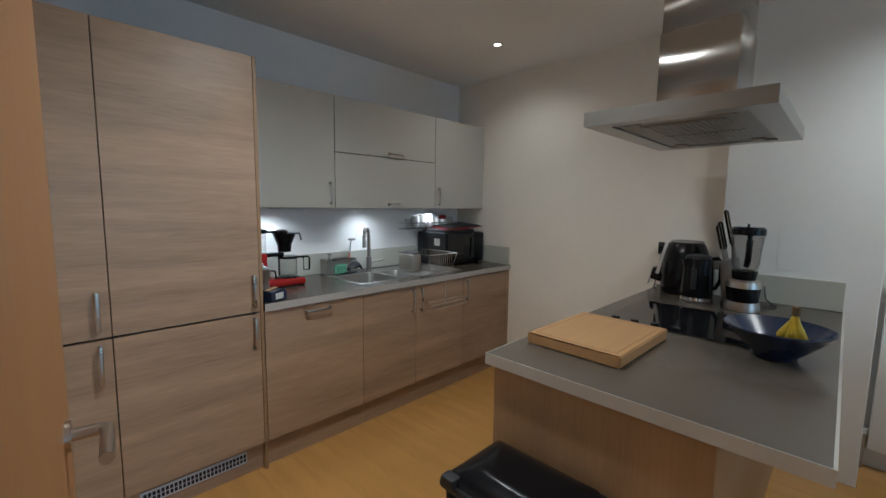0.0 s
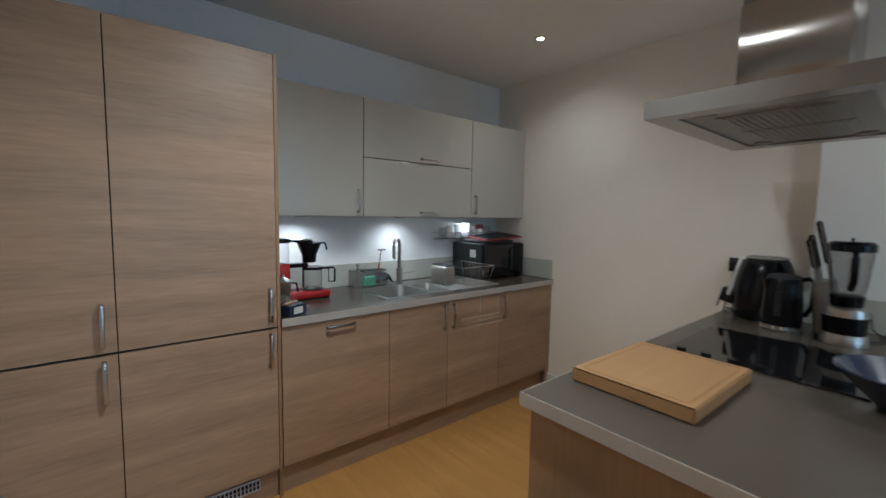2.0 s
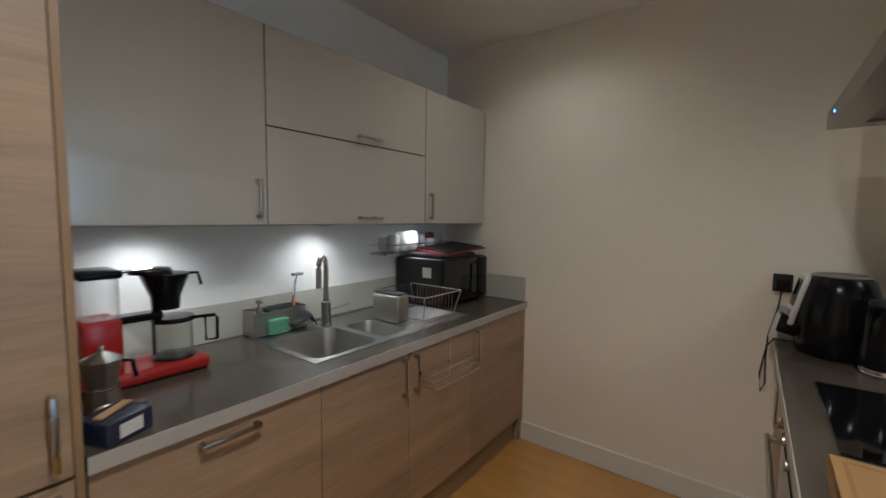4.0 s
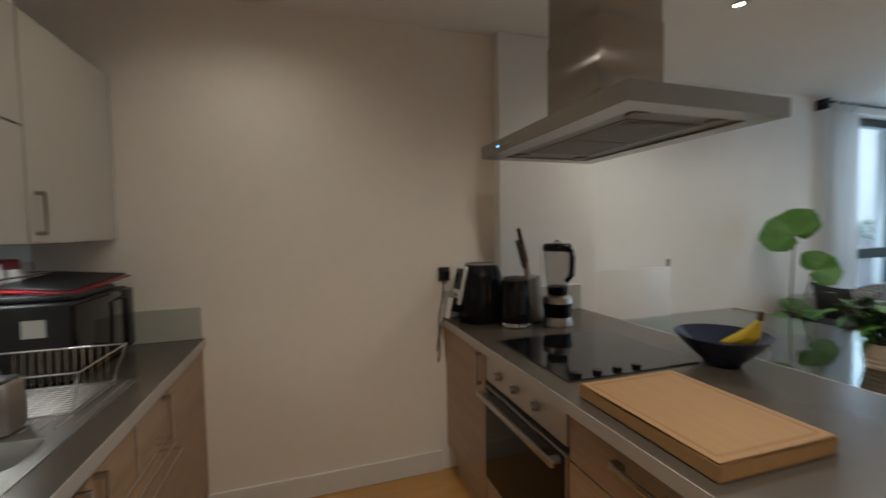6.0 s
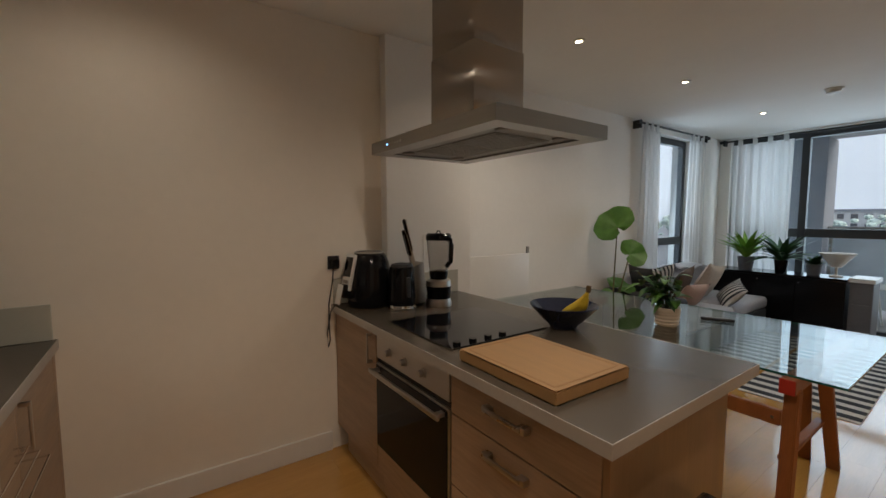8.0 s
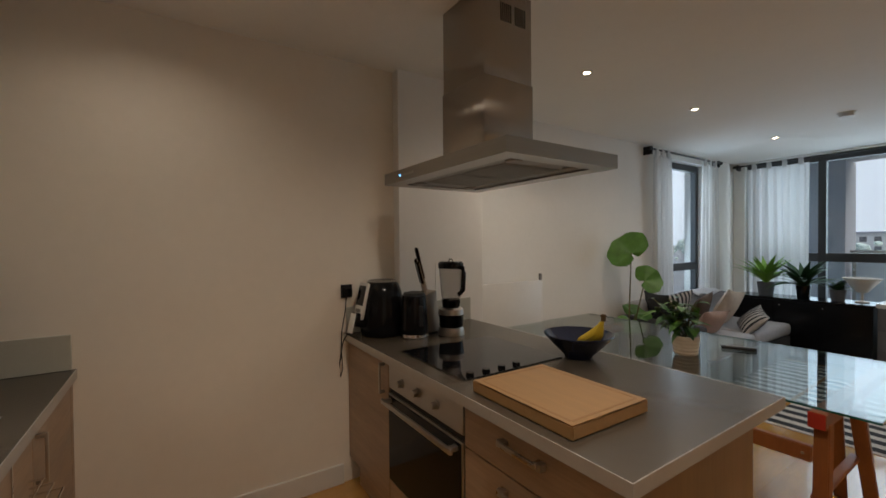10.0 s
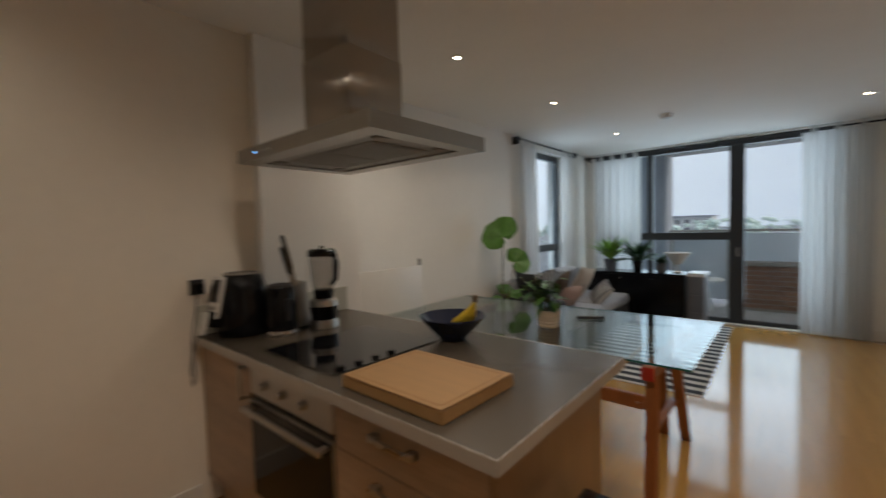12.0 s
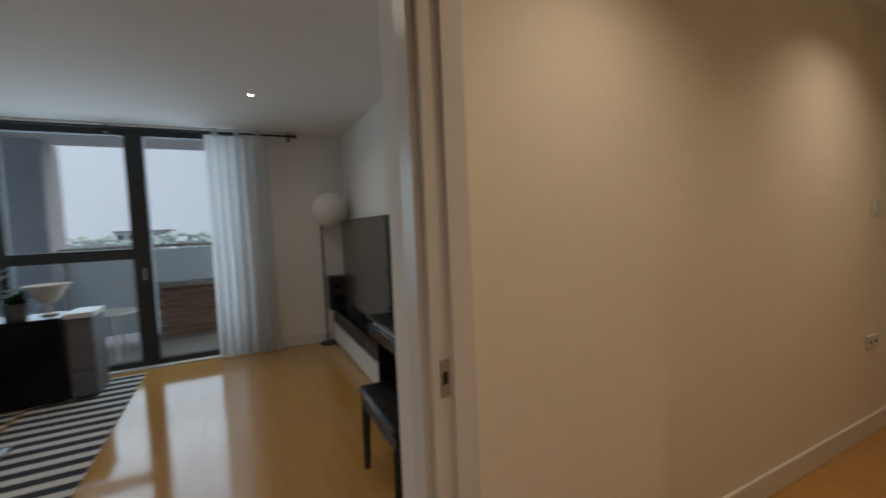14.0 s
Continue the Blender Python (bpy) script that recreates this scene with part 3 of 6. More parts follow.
wall_unit(1.433, 2.05, [(1.402, 2.138, 2.012, 1.50, False)], "gloss greige wall cabinet with one door")
wall_unit(2.05, 2.975, [(1.402, 1.772, 2.56, 1.432, True), (1.772, 2.138, 2.56, 1.80, True)], "gloss greige wall cabinet with two lift-up flaps")
wall_unit(2.975, 3.595, [(1.402, 2.138, 3.015, 1.50, False)], "gloss greige wall cabinet beside the end wall")
for lx in (1.72, 2.45, 3.08):
    u = thing("under_cabinet_light", "small round light glowing beneath the wall cabinets", "light", (lx, 2.89, 1.40), "under-cabinet lights")
    part("ring", lathe(B(), [(0.026, 0), (0.036, 0), (0.036, -0.006), (0.026, -0.006), (0.026, 0)], lx, 2.89, 1.3995), NICKEL, u, smooth=40)
    part("lens", lathe(B(), [(0.0, -0.001), (0.025, -0.001), (0.025, -0.003), (0.0, -0.003)], lx, 2.89, 1.3995), UNDER_GLOW, u)

# sink


def bowl(bm, x0, x1, y0, y1, top, depth, r):
    """An open rounded basin with a rim."""
    rings = []
    for inset, z in ((-0.012, top + 0.002), (0.0, top + 0.003), (0.004, top - 0.004), (0.010, top - depth + 0.035), (0.022, top - depth + 0.010), (0.05, top - depth)):
        ring = []
        a0, a1, b0, b1 = x0 + inset, x1 - inset, y0 + inset, y1 - inset
        rr = max(r - max(inset, 0) * 0.4, 0.01)
        for cx, cy, s in ((a1 - rr, b1 - rr, 0), (a0 + rr, b1 - rr, 90), (a0 + rr, b0 + rr, 180), (a1 - rr, b0 + rr, 270)):
            for k in range(7):
                a = radians(s + 15 * k)
                ring.append(bm.verts.new((cx + rr * math.cos(a), cy + rr * math.sin(a), z)))
        rings.append(ring)
    n = len(rings[0])
    for a, b in zip(rings, rings[1:]):
        for i in range(n):
            bm.faces.new((a[i], a[(i + 1) % n], b[(i + 1) % n], b[i]))
    bm.faces.new(rings[-1])
    return bm


sk = thing("kitchen_sink", "stainless steel one and a half bowl sink with drainer", "sink", (2.5, 2.65, 0.91))
part("main_bowl", bowl(B(), *BOWL1, 0.911, 0.165, 0.05), SINK_STEEL, sk, smooth=50)
part("half_bowl", bowl(B(), *BOWL2, 0.911, 0.12, 0.035), SINK_STEEL, sk, smooth=50)
b = slab(B(), 2.082, 3.06, 2.468, 2.955, 0.9102, 0.9125, [BOWL1, BOWL2])
part("rim_and_drainer", b, SINK_STEEL, sk)
for i in range(8):
    part("drainer_rib", tube(B(), [(2.68, 2.49 + i * 0.038, 0.9125), (3.03, 2.49 + i * 0.038, 0.9125)], 0.004, 6), STEEL_FLAT, sk, smooth=50)
for cx, cy, d in ((2.266, 2.665, 0.165), (2.547, 2.65, 0.12)):
    w = part("waste", lathe(B(), [(0.0, 0.004), (0.032, 0.004), (0.038, 0.001), (0.038, 0.0)], cx, cy, 0.911 - d), CHROME, sk, smooth=40)
    part("waste_hole", lathe(B(), [(0.0, 0.0055), (0.018, 0.0055), (0.018, 0.004)], cx, cy, 0.911 - d), DARK_GAP, w)

tp = thing("kitchen_tap", "tall brushed steel mixer tap with a hooked spout", "tap", (2.43, 2.87, 0.912))
part("base", lathe(B(), [(0.0, 0), (0.026, 0), (0.026, 0.008), (0.022, 0.012), (0.022, 0.115), (0.014, 0.118), (0.0, 0.118)], 2.43, 2.87, 0.912), STEEL, tp, smooth=40)
pts = [(2.43, 2.87, 1.02), (2.43, 2.87, 1.20)] + [(2.43 - 0.042 * (1 - math.cos(a)), 2.87 - 0.03 * (1 - math.cos(a)), 1.20 + 0.048 * math.sin(a)) for a in (radians(18 * k) for k in range(1, 11))] + [(2.346, 2.81, 1.11)]
part("spout", tube(B(), pts, 0.0125, 12), STEEL, tp, smooth=40)
part("lever", tube(B(), [(2.452, 2.87, 0.985), (2.50, 2.862, 0.99), (2.555, 2.85, 1.0)], 0.006, 8), STEEL, tp, smooth=40)

# caddy with sponge and brush
cd = thing("sink_caddy", "steel sink caddy holding a green sponge and a brush", "caddy", (2.14, 2.86, 0.9125))
b = box(B(), 2.04, 2.30, 2.835, 2.839, 0.914, 1.015, 0.001)
box(b, 2.04, 2.30, 2.921, 2.925, 0.914, 1.025, 0.001)
box(b, 2.04, 2.044, 2.839, 2.921, 0.914, 1.025, 0.001)
box(b, 2.296, 2.30, 2.839, 2.921, 0.914, 1.02, 0.001)
box(b, 2.044, 2.296, 2.839, 2.921, 0.913, 0.917)
part("tray", b, STEEL, cd)
part("inset", box(B(), 2.13, 2.29, 2.845, 2.915, 0.96, 1.012), BLACK_MATT, cd)
pump = part("soap_pump", lathe(B(), [(0.0, 0), (0.012, 0), (0.012, 0.015), (0.007, 0.018), (0.007, 0.045), (0.014, 0.047), (0.014, 0.058), (0.0, 0.06)], 2.085, 2.87, 1.01), STEEL, cd, smooth=40)
part("soap_bottle", box(B(), 2.05, 2.12, 2.842, 2.918, 0.918, 1.01, 0.008), STEEL, cd, smooth=40)
part("pump_nozzle", tube(B(), [(2.085, 2.87, 1.062), (2.085, 2.835, 1.060)], 0.004, 8), STEEL, pump, smooth=40)
sp = solid("sponge", box(B(), 2.10, 2.19, 2.80, 2.832, 0.918, 0.985, 0.008), GREEN_SPONGE, "green dish sponge in the caddy", "sponge")
cl = solid("dish_cloth", sheet(B(), lambda u, v: (2.20 + 0.13 * u + 0.006 * math.sin(9 * v), 2.785 + 0.10 * v + 0.008 * math.sin(7 * u), 0.915 + 0.06 * math.sin(3.0 * u) * (0.6 + 0.4 * math.sin(4 * v)) + 0.012 * math.sin(11 * u + 5 * v) + 0.016), 14, 10), FABRIC_DARK, "dark crumpled dish cloth beside the sink", "cloth", smooth=80)
md = cl.modifiers.new("thick", "SOLIDIFY")
md.thickness = 0.006
br = thing("dish_brush", "dish brush with a salmon handle standing in the caddy", "brush", (2.25, 2.89, 0.92))
part("grip", tube(B(), [(2.262, 2.885, 1.012), (2.268, 2.89, 1.06)], 0.007, 8), ORANGE, br, smooth=40)
part("stem", tube(B(), [(2.268, 2.89, 1.06), (2.278, 2.895, 1.12), (2.292, 2.90, 1.155)], 0.0055, 8), CHROME, br, smooth=40)
part("head", box(B(), 2.268, 2.325, 2.89, 2.912, 1.152, 1.166, 0.005), GREY_PLASTIC, br)

for o in (cd, sp, cl, br):
    o.location += Vector((0.055, 0.083, 0.0))

# small box with slots on the half bowl's edge
ct = thing("cutlery_holder", "upright rectangular stainless steel cutlery holder by the sink", "holder", (2.70, 2.70, 0.9125))
b = box(B(), 2.660, 2.745, 2.615, 2.795, 0.9135, 1.05, 0.012, 3)
part("body", b, STEEL, ct, smooth=40)
part("black_rim", box(B(), 2.667, 2.738, 2.623, 2.787, 1.045, 1.057, 0.005), BLACK_MATT, ct)

# wire dish rack
dr = thing("dish_rack", "chrome wire dish rack on the drainer", "dish rack", (2.87, 2.66, 0.9165))
for z, o in ((0.925, 0.0), (1.052, 0.04)):
    b = tube(B(), [(2.745 - o, 2.52 - o, z), (3.0 + o * 0.2, 2.52 - o, z), (3.0 + o * 0.2, 2.80 + o, z), (2.745 - o, 2.80 + o, z), (2.745 - o, 2.52 - o, z)], 0.003, 6)
    part("frame_wire", b, CHROME, dr, smooth=60)
for y0, y1 in ((2.52, 2.48), (2.80, 2.84)):
    for x0, x1 in ((2.745, 2.705), (3.0, 3.008)):
        part("corner_wire", tube(B(), [(x0, y0, 0.925), (x1, y1, 1.052)], 0.003, 6), CHROME, dr, smooth=60)
for i in range(13):
    x = 2.745 + i * 0.0212
    b = tube(B(), [(x, 2.52, 0.925), (x, 2.66, 0.922), (x, 2.80, 0.925), (x, 2.84, 1.052)], 0.0018, 5)
    part("wire", b, STEEL_FLAT, dr, smooth=60)
for i in range(12):
    y = 2.535 + i * 0.0227
    part("end_wire", tube(B(), [(3.0, y, 0.925), (3.008, y, 1.052)], 0.0016, 5), CHROME, dr, smooth=60)
for y in (2.52, 2.80):
    part("foot_wire", tube(B(), [(2.755, y, 0.918), (2.99, y, 0.918)], 0.004, 6), CHROME, dr, smooth=60)

# microwave and sandwich press on top
mw = thing("microwave", "black microwave oven with a white label on its side", "microwave", (3.24, 2.82, 0.911))
part("body", box(B(), 3.05, 3.54, 2.655, 3.005, 0.925, 1.195, 0.012), BLACK_MATT, mw, smooth=40)
part("door", box(B(), 3.055, 3.41, 2.635, 2.655, 0.932, 1.188, 0.008), BLACK_GLASS, mw, smooth=40)
part("control_panel", box(B(), 3.415, 3.535, 2.637, 2.655, 0.932, 1.188, 0.006), BLACK, mw, smooth=40)
part("handle", tube(B(), [(3.395, 2.635, 0.96), (3.395, 2.615, 0.965), (3.395, 2.615, 1.155), (3.395, 2.635, 1.16)], 0.007, 8), BLACK, mw, smooth=40)
part("label", box(B(), 3.0485, 3.0505, 2.72, 2.785, 1.085, 1.145), WHITE_PLASTIC, mw, "white paper label")
for x in (3.09, 3.50):
    for y in (2.69, 2.97):
        part("foot", lathe(B(), [(0.0, 0), (0.015, 0), (0.015, 0.014), (0.0, 0.014)], x, y, 0.9112), BLACK, mw)
pr = thing("sandwich_press", "black and red sandwich press lying on the microwave", "sandwich press", (3.25, 2.78, 1.196))
part("base", box(B(), 3.09, 3.43, 2.66, 2.93, 1.196, 1.222, 0.012), BLACK_MATT, pr, smooth=40)
b = box(B(), -0.19, 0.19, -0.14, 0.14, 0.010, 0.019, 0.004)
bmesh.ops.transform(b, matrix=pose(3.33, 2.79, 1.226, 4, -4, -6), verts=b.verts)
part("lid", b, DARK_RED, pr, "dark red lid", smooth=40)
b = box(B(), -0.175, 0.175, -0.125, 0.125, 0.0, 0.006, 0.003)
bmesh.ops.transform(b, matrix=pose(3.33, 2.79, 1.2475, 4, -4, -6), verts=b.verts)
part("lid_plate", b, BLACK_MATT, pr)

# hanging wall rack with glasses and jars
rk = thing("wall_rack", "narrow chrome wall shelf crowded with glasses", "shelf", (3.15, 2.98, 1.22))
b = box(B(), 2.85, 3.50, 2.90, YN, 1.224, 1.232, 0.002)
part("shelf_plate", b, CLEAR, rk)
part("rail", tube(B(), [(2.85, 3.02, 1.275), (2.85, 2.90, 1.275), (3.50, 2.90, 1.275), (3.50, 3.02, 1.275)], 0.004, 6), CHROME, rk, smooth=60)
for x in (2.86, 3.49):
    part("bracket", box(B(), x - 0.006, x + 0.006, 2.90, YN, 1.215, 1.224), CHROME, rk)
for i, (x, y, r, h) in enumerate(((2.905, 2.958, 0.034, 0.085), (2.98, 2.955, 0.038, 0.10), (3.06, 2.952, 0.041, 0.115), (3.145, 2.952, 0.043, 0.12), (3.225, 2.958, 0.036, 0.095), (3.41, 2.96, 0.034, 0.09))):
    g = solid("drinking_glass", lathe(B(), [(0.0, 0.002), (r * 0.55, 0.002), (r * 0.85, 0.018), (r, 0.045), (r * 0.98, h * 0.7), (r * 0.86, h), (r * 0.80, h), (r * 0.90, h * 0.7), (r * 0.9, 0.045), (r * 0.7, 0.02), (0.0, 0.01)], x, y, 1.2325, 20), CLEAR if i in (0, 5) else PALE_GLASS, "pale round drinking glass on the wall shelf", "glass", group="glasses on the shelf", smooth=50)
jr = thing("jar", "small round jar with a dark red lid", "jar", (3.30, 2.95, 1.2325))
part("body", lathe(B(), [(0.0, 0), (0.035, 0), (0.04, 0.02), (0.04, 0.055), (0.03, 0.07), (0.0, 0.07)], 3.31, 2.95, 1.2325), WHITE_PLASTIC, jr, smooth=40)
part("lid", lathe(B(), [(0.0, 0.07), (0.034, 0.07), (0.034, 0.10), (0.028, 0.108), (0.0, 0.108)], 3.31, 2.95, 1.2325), DARK_RED, jr, "dark red lid", smooth=40)

# towel rails over the cupboard door
tr = thing("towel_rail", "chrome triple towel rail hooked on the cupboard door", "towel rail", (2.76, 2.36, 0.72))
for k in range(3):
    z, y = 0.735 - k * 0.022, FN - 0.035 - k * 0.022
    part("bar", tube(B(), [(2.575, FN - 0.002, z), (2.575, y, z), (2.93, y, z), (2.93, FN - 0.002, z)], 0.0032, 6), CHROME, tr, smooth=60)
part("hanger", box(B(), 2.775, 2.783, FN - 0.004, FN - 0.001, 0.68, 0.866), CHROME, tr)

# filter coffee machine
cm = thing("coffee_machine", "red filter coffee machine with clear tank and black basket", "coffee machine", (1.66, 2.80, 0.911))
b = B()
box(b, 1.50, 1.84, 2.72, 2.88, 0.915, 0.958, 0.014, 3)
part("base", b, RED, cm, smooth=40)
part("base_foot", box(B(), 1.51, 1.83, 2.73, 2.87, 0.911, 0.916), BLACK, cm)
part("hotplate", lathe(B(), [(0.0, 0), (0.064, 0), (0.064, 0.006), (0.0, 0.007)], 1.755, 2.80, 0.958), BLACK, cm, smooth=40)
part("tower", box(B(), 1.505, 1.60, 2.73, 2.87, 0.957, 1.125, 0.008), RED, cm, smooth=40)
part("water_tank", box(B(), 1.508, 1.597, 2.735, 2.865, 1.126, 1.248, 0.008), CLEAR, cm, "clear plastic water tank", smooth=40)
part("tank_lid", box(B(), 1.500, 1.605, 2.725, 2.875, 1.248, 1.272, 0.008), BLACK, cm, smooth=40)
part("outlet_arm", tube(B(), [(1.60, 2.80, 1.258), (1.72, 2.80, 1.262), (1.75, 2.80, 1.258)], 0.006, 8), CHROME, cm, smooth=40)
part("filter_basket", lathe(B(), [(0.0, 0), (0.040, 0), (0.043, 0.045), (0.046, 0.05), (0.070, 0.112), (0.072, 0.118), (0.06, 0.12), (0.0, 0.12)], 1.735, 2.80, 1.125), BLACK, cm, smooth=40)
part("basket_lid", lathe(B(), [(0.0, 0), (0.062, 0), (0.060, 0.012), (0.0, 0.015)], 1.700, 2.815, 1.2455), BLACK, cm, smooth=40)
part("basket_handle", tube(B(), [(1.800, 2.795, 1.238), (1.832, 2.79, 1.238), (1.842, 2.788, 1.195)], 0.0055, 8), BLACK, cm, smooth=40)
part("bracket", box(B(), 1.598, 1.72, 2.77, 2.83, 1.098, 1.122, 0.006), BLACK, cm)
jg = thing("coffee_jug", "empty glass coffee jug with a black lid and handle", "jug", (1.755, 2.80, 0.966))
part("jug_body", lathe(B(), [(0.0, 0.002), (0.050, 0.002), (0.056, 0.015), (0.056, 0.115), (0.0545, 0.115), (0.0545, 0.017), (0.0, 0.005)], 1.755, 2.80, 0.965), CLEAR, jg, smooth=50)
part("jug_lid", lathe(B(), [(0.0, 0.115), (0.062, 0.115), (0.064, 0.122), (0.06, 0.131), (0.0, 0.133)], 1.755, 2.80, 0.965), BLACK, jg, smooth=40)
part("jug_strap", box(B(), 1.693, 1.699, 2.793, 2.807, 0.975, 1.082, 0.002), BLACK, jg)
part("jug_handle", tube(B(), [(1.80, 2.765, 1.088), (1.862, 2.735, 1.090), (1.868, 2.732, 1.08), (1.867, 2.733, 1.005)], 0.006, 8), BLACK, jg, smooth=40)
part("handle_brace", tube(B(), [(1.835, 2.748, 1.088), (1.836, 2.748, 1.005), (1.867, 2.733, 1.005)], 0.0045, 8), BLACK, jg, smooth=40)

# moka pot, box and pen-like roller in the corner
mk = thing("moka_pot", "small steel moka pot with dark handle", "coffee pot", (1.525, 2.60, 0.911))
part("boiler", lathe(B(), [(0.0, 0), (0.042, 0), (0.044, 0.01), (0.036, 0.065), (0.04, 0.07), (0.0, 0.07)], 1.515, 2.60, 0.911, 8), STEEL, mk)
part("jug", lathe(B(), [(0.0, 0.07), (0.034, 0.07), (0.048, 0.145), (0.0, 0.145)], 1.515, 2.60, 0.911, 8), STEEL, mk)
part("lid", lathe(B(), [(0.049, 0.145), (0.02, 0.16), (0.006, 0.166), (0.006, 0.178), (0.0, 0.18)], 1.515, 2.60, 0.911, 8), STEEL, mk)
part("grip", tube(B(), [(1.550, 2.59, 1.045), (1.578, 2.58, 1.042), (1.584, 2.577, 0.995)], 0.006, 8), BLACK, mk, smooth=40)
pt = thing("tamper", "wooden handled coffee scoop lying across the worktop", "scoop", (1.56, 2.53, 0.911))
part("grip", tube(B(), [(1.525, 2.525, 0.924), (1.60, 2.555, 0.921)], 0.008, 8, 0.8), BLACK_MATT, pt, smooth=40)
part("cup", lathe(B(), [(0.0, 0), (0.02, 0), (0.026, 0.04), (0.022, 0.04), (0.0, 0.006)], 1.505, 2.518, 0.9112), STEEL, pt, smooth=40)
bx_ = thing("small_box", "small navy cardboard box with a white label", "box", (1.51, 2.45, 0.911))
b = box(B(), -0.055, 0.055, -0.05, 0.05, 0.0, 0.055, 0.003)
bmesh.ops.transform(b, matrix=pose(1.50, 2.44, 0.911, 0, 0, 24), verts=b.verts)
part("carton", b, NAVY, bx_)
b = box(B(), -0.028, 0.028, -0.0515, -0.0500, 0.012, 0.044)
bmesh.ops.transform(b, matrix=pose(1.50, 2.44, 0.911, 0, 0, 24), verts=b.verts)
part("label", b, WHITE_PLASTIC, bx_, "white printed label")
b = box(B(), -0.05, 0.05, -0.012, 0.012, 0.055, 0.062, 0.003)
bmesh.ops.transform(b, matrix=pose(1.50, 2.45, 0.911, 0, 0, 40), verts=b.verts)
solid("wooden_stirrer", b, BEECH, "wooden stirrer lying on the navy box", "utensil")

# ---------------------------------------------------------------- kitchen: peninsula
FP = 1.122
pw = thing("peninsula_worktop", "broad grey-brown laminate peninsula worktop with pale edging", "worktop", (2.65, 0.68, 0.87))
part("top", box(B(), 1.727, XC - 0.001, 0.245, 1.147, 0.870, 0.910, 0.001), WORKTOP, pw)
part("edging", box(B(), 1.724, XE - 0.001, 1.147, 1.150, 0.870, 0.910), EDGE, pw, "pale edging strip")
part("edging", box(B(), 1.724, 1.727, 0.238, 1.147, 0.870, 0.910), EDGE, pw, "pale edging strip")
part("edging", box(B(), 1.727, XC - 0.001, 0.238, 0.245, 0.870, 0.910), EDGE, pw, "pale edging strip")
part("corner_fill", box(B(), XC - 0.001, XE - 0.001, 0.802, 1.147, 0.870, 0.910), WORKTOP, pw)
pu = thing("peninsula_upstand", "pale laminate upstand at the wall end", "upstand", (XE, 0.7, 0.911))
part("panel", box(B(), XC - 0.015, XC - 0.001, 0.245, 0.815, 0.911, 1.066, 0.002), UPSTAND, pu)
part("panel", box(B(), XE - 0.015, XE - 0.001, 0.816, 1.135, 0.911, 1.066, 0.002), UPSTAND, pu)

pe = thing("peninsula_cladding", "oak laminate end and back panels of the peninsula", "cabinet", (1.76, 0.78, 0))
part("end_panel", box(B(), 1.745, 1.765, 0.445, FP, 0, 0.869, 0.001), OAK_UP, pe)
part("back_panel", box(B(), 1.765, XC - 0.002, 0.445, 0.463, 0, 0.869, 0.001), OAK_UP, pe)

dw = thing("drawer_unit", "oak laminate drawer unit with three drawers", "drawer unit", (2.1, 0.8, 0))
part("body", box(B(), 1.766, 2.400, 0.464, FP - 0.021, 0.15, 0.868), DARK_GAP, dw)
part("plinth", box(B(), 1.766, 2.400, FP - 0.055, FP - 0.037, 0, 0.15), OAK, dw)
for z0, z1 in ((0.709, 0.866), (0.430, 0.707), (0.152, 0.428)):
    d = front(dw, "drawer_front", 1.766, 2.400, z0, z1, FP, 0.02, OAK, 1)
    hb = B()
    hz = z1 - 0.055
    for ex in (2.02, 2.18):
        box(hb, ex - 0.016, ex + 0.016, FP, FP + 0.027, hz - 0.012, hz + 0.012, 0.004)
    box(hb, 2.02, 2.18, FP + 0.02, FP + 0.031, hz - 0.009, hz + 0.009, 0.004)
    part("handle", hb, NICKEL, d, "satin nickel bow handle", smooth=40)

ov = thing("oven", "built-in steel oven with a black glass door and three knobs", "oven", (2.75, 0.8, 0))
part("body", box(B(), 2.402, 3.033, 0.5, FP - 0.021, 0.15, 0.868), DARK_GAP, ov)
part("control_panel", box(B(), 2.408, 3.028, FP - 0.021, FP + 0.002, 0.742, 0.862, 0.003), STEEL_FLAT, ov)
part("vent_gap", box(B(), 2.408, 3.028, FP - 0.021, FP - 0.006, 0.718, 0.742), DARK_GAP, ov)
od = part("door", box(B(), 2.408, 3.028, FP - 0.021, FP + 0.004, 0.285, 0.716, 0.004), STEEL_FLAT, ov)
part("door_glass", box(B(), 2.415, 3.021, FP + 0.004, FP + 0.008, 0.292, 0.708, 0.002), OVEN_GLASS, od, "black glass pane")
part("door_handle", box(B(), 2.415, 3.015, FP + 0.040, FP + 0.056, 0.678, 0.702, 0.006), STEEL_FLAT, od, "brushed steel bar handle", smooth=40)
for x in (2.44, 2.99):
    part("handle_post", box(B(), x - 0.012, x + 0.012, FP + 0.008, FP + 0.041, 0.681, 0.699, 0.002), STEEL_FLAT, od)
part("lower_trim", box(B(), 2.408, 3.028, FP - 0.021, FP + 0.001, 0.155, 0.282, 0.002), OAK, ov)
for x in (2.59, 2.745, 2.89):
    kb = lathe(B(), [(0.0, 0.0), (0.022, 0.0), (0.022, 0.005), (0.016, 0.006), (0.015, 0.024), (0.012, 0.027), (0.0, 0.027)], steps=20)
    bmesh.ops.transform(kb, matrix=pose(x, FP + 0.002, 0.80, -90, 0, 0), verts=kb.verts)
    kn = part("knob", kb, STEEL, ov, "steel control knob", smooth=40)
part("plinth", box(B(), 2.402, 3.033, FP - 0.055, FP - 0.037, 0, 0.15), OAK, ov)

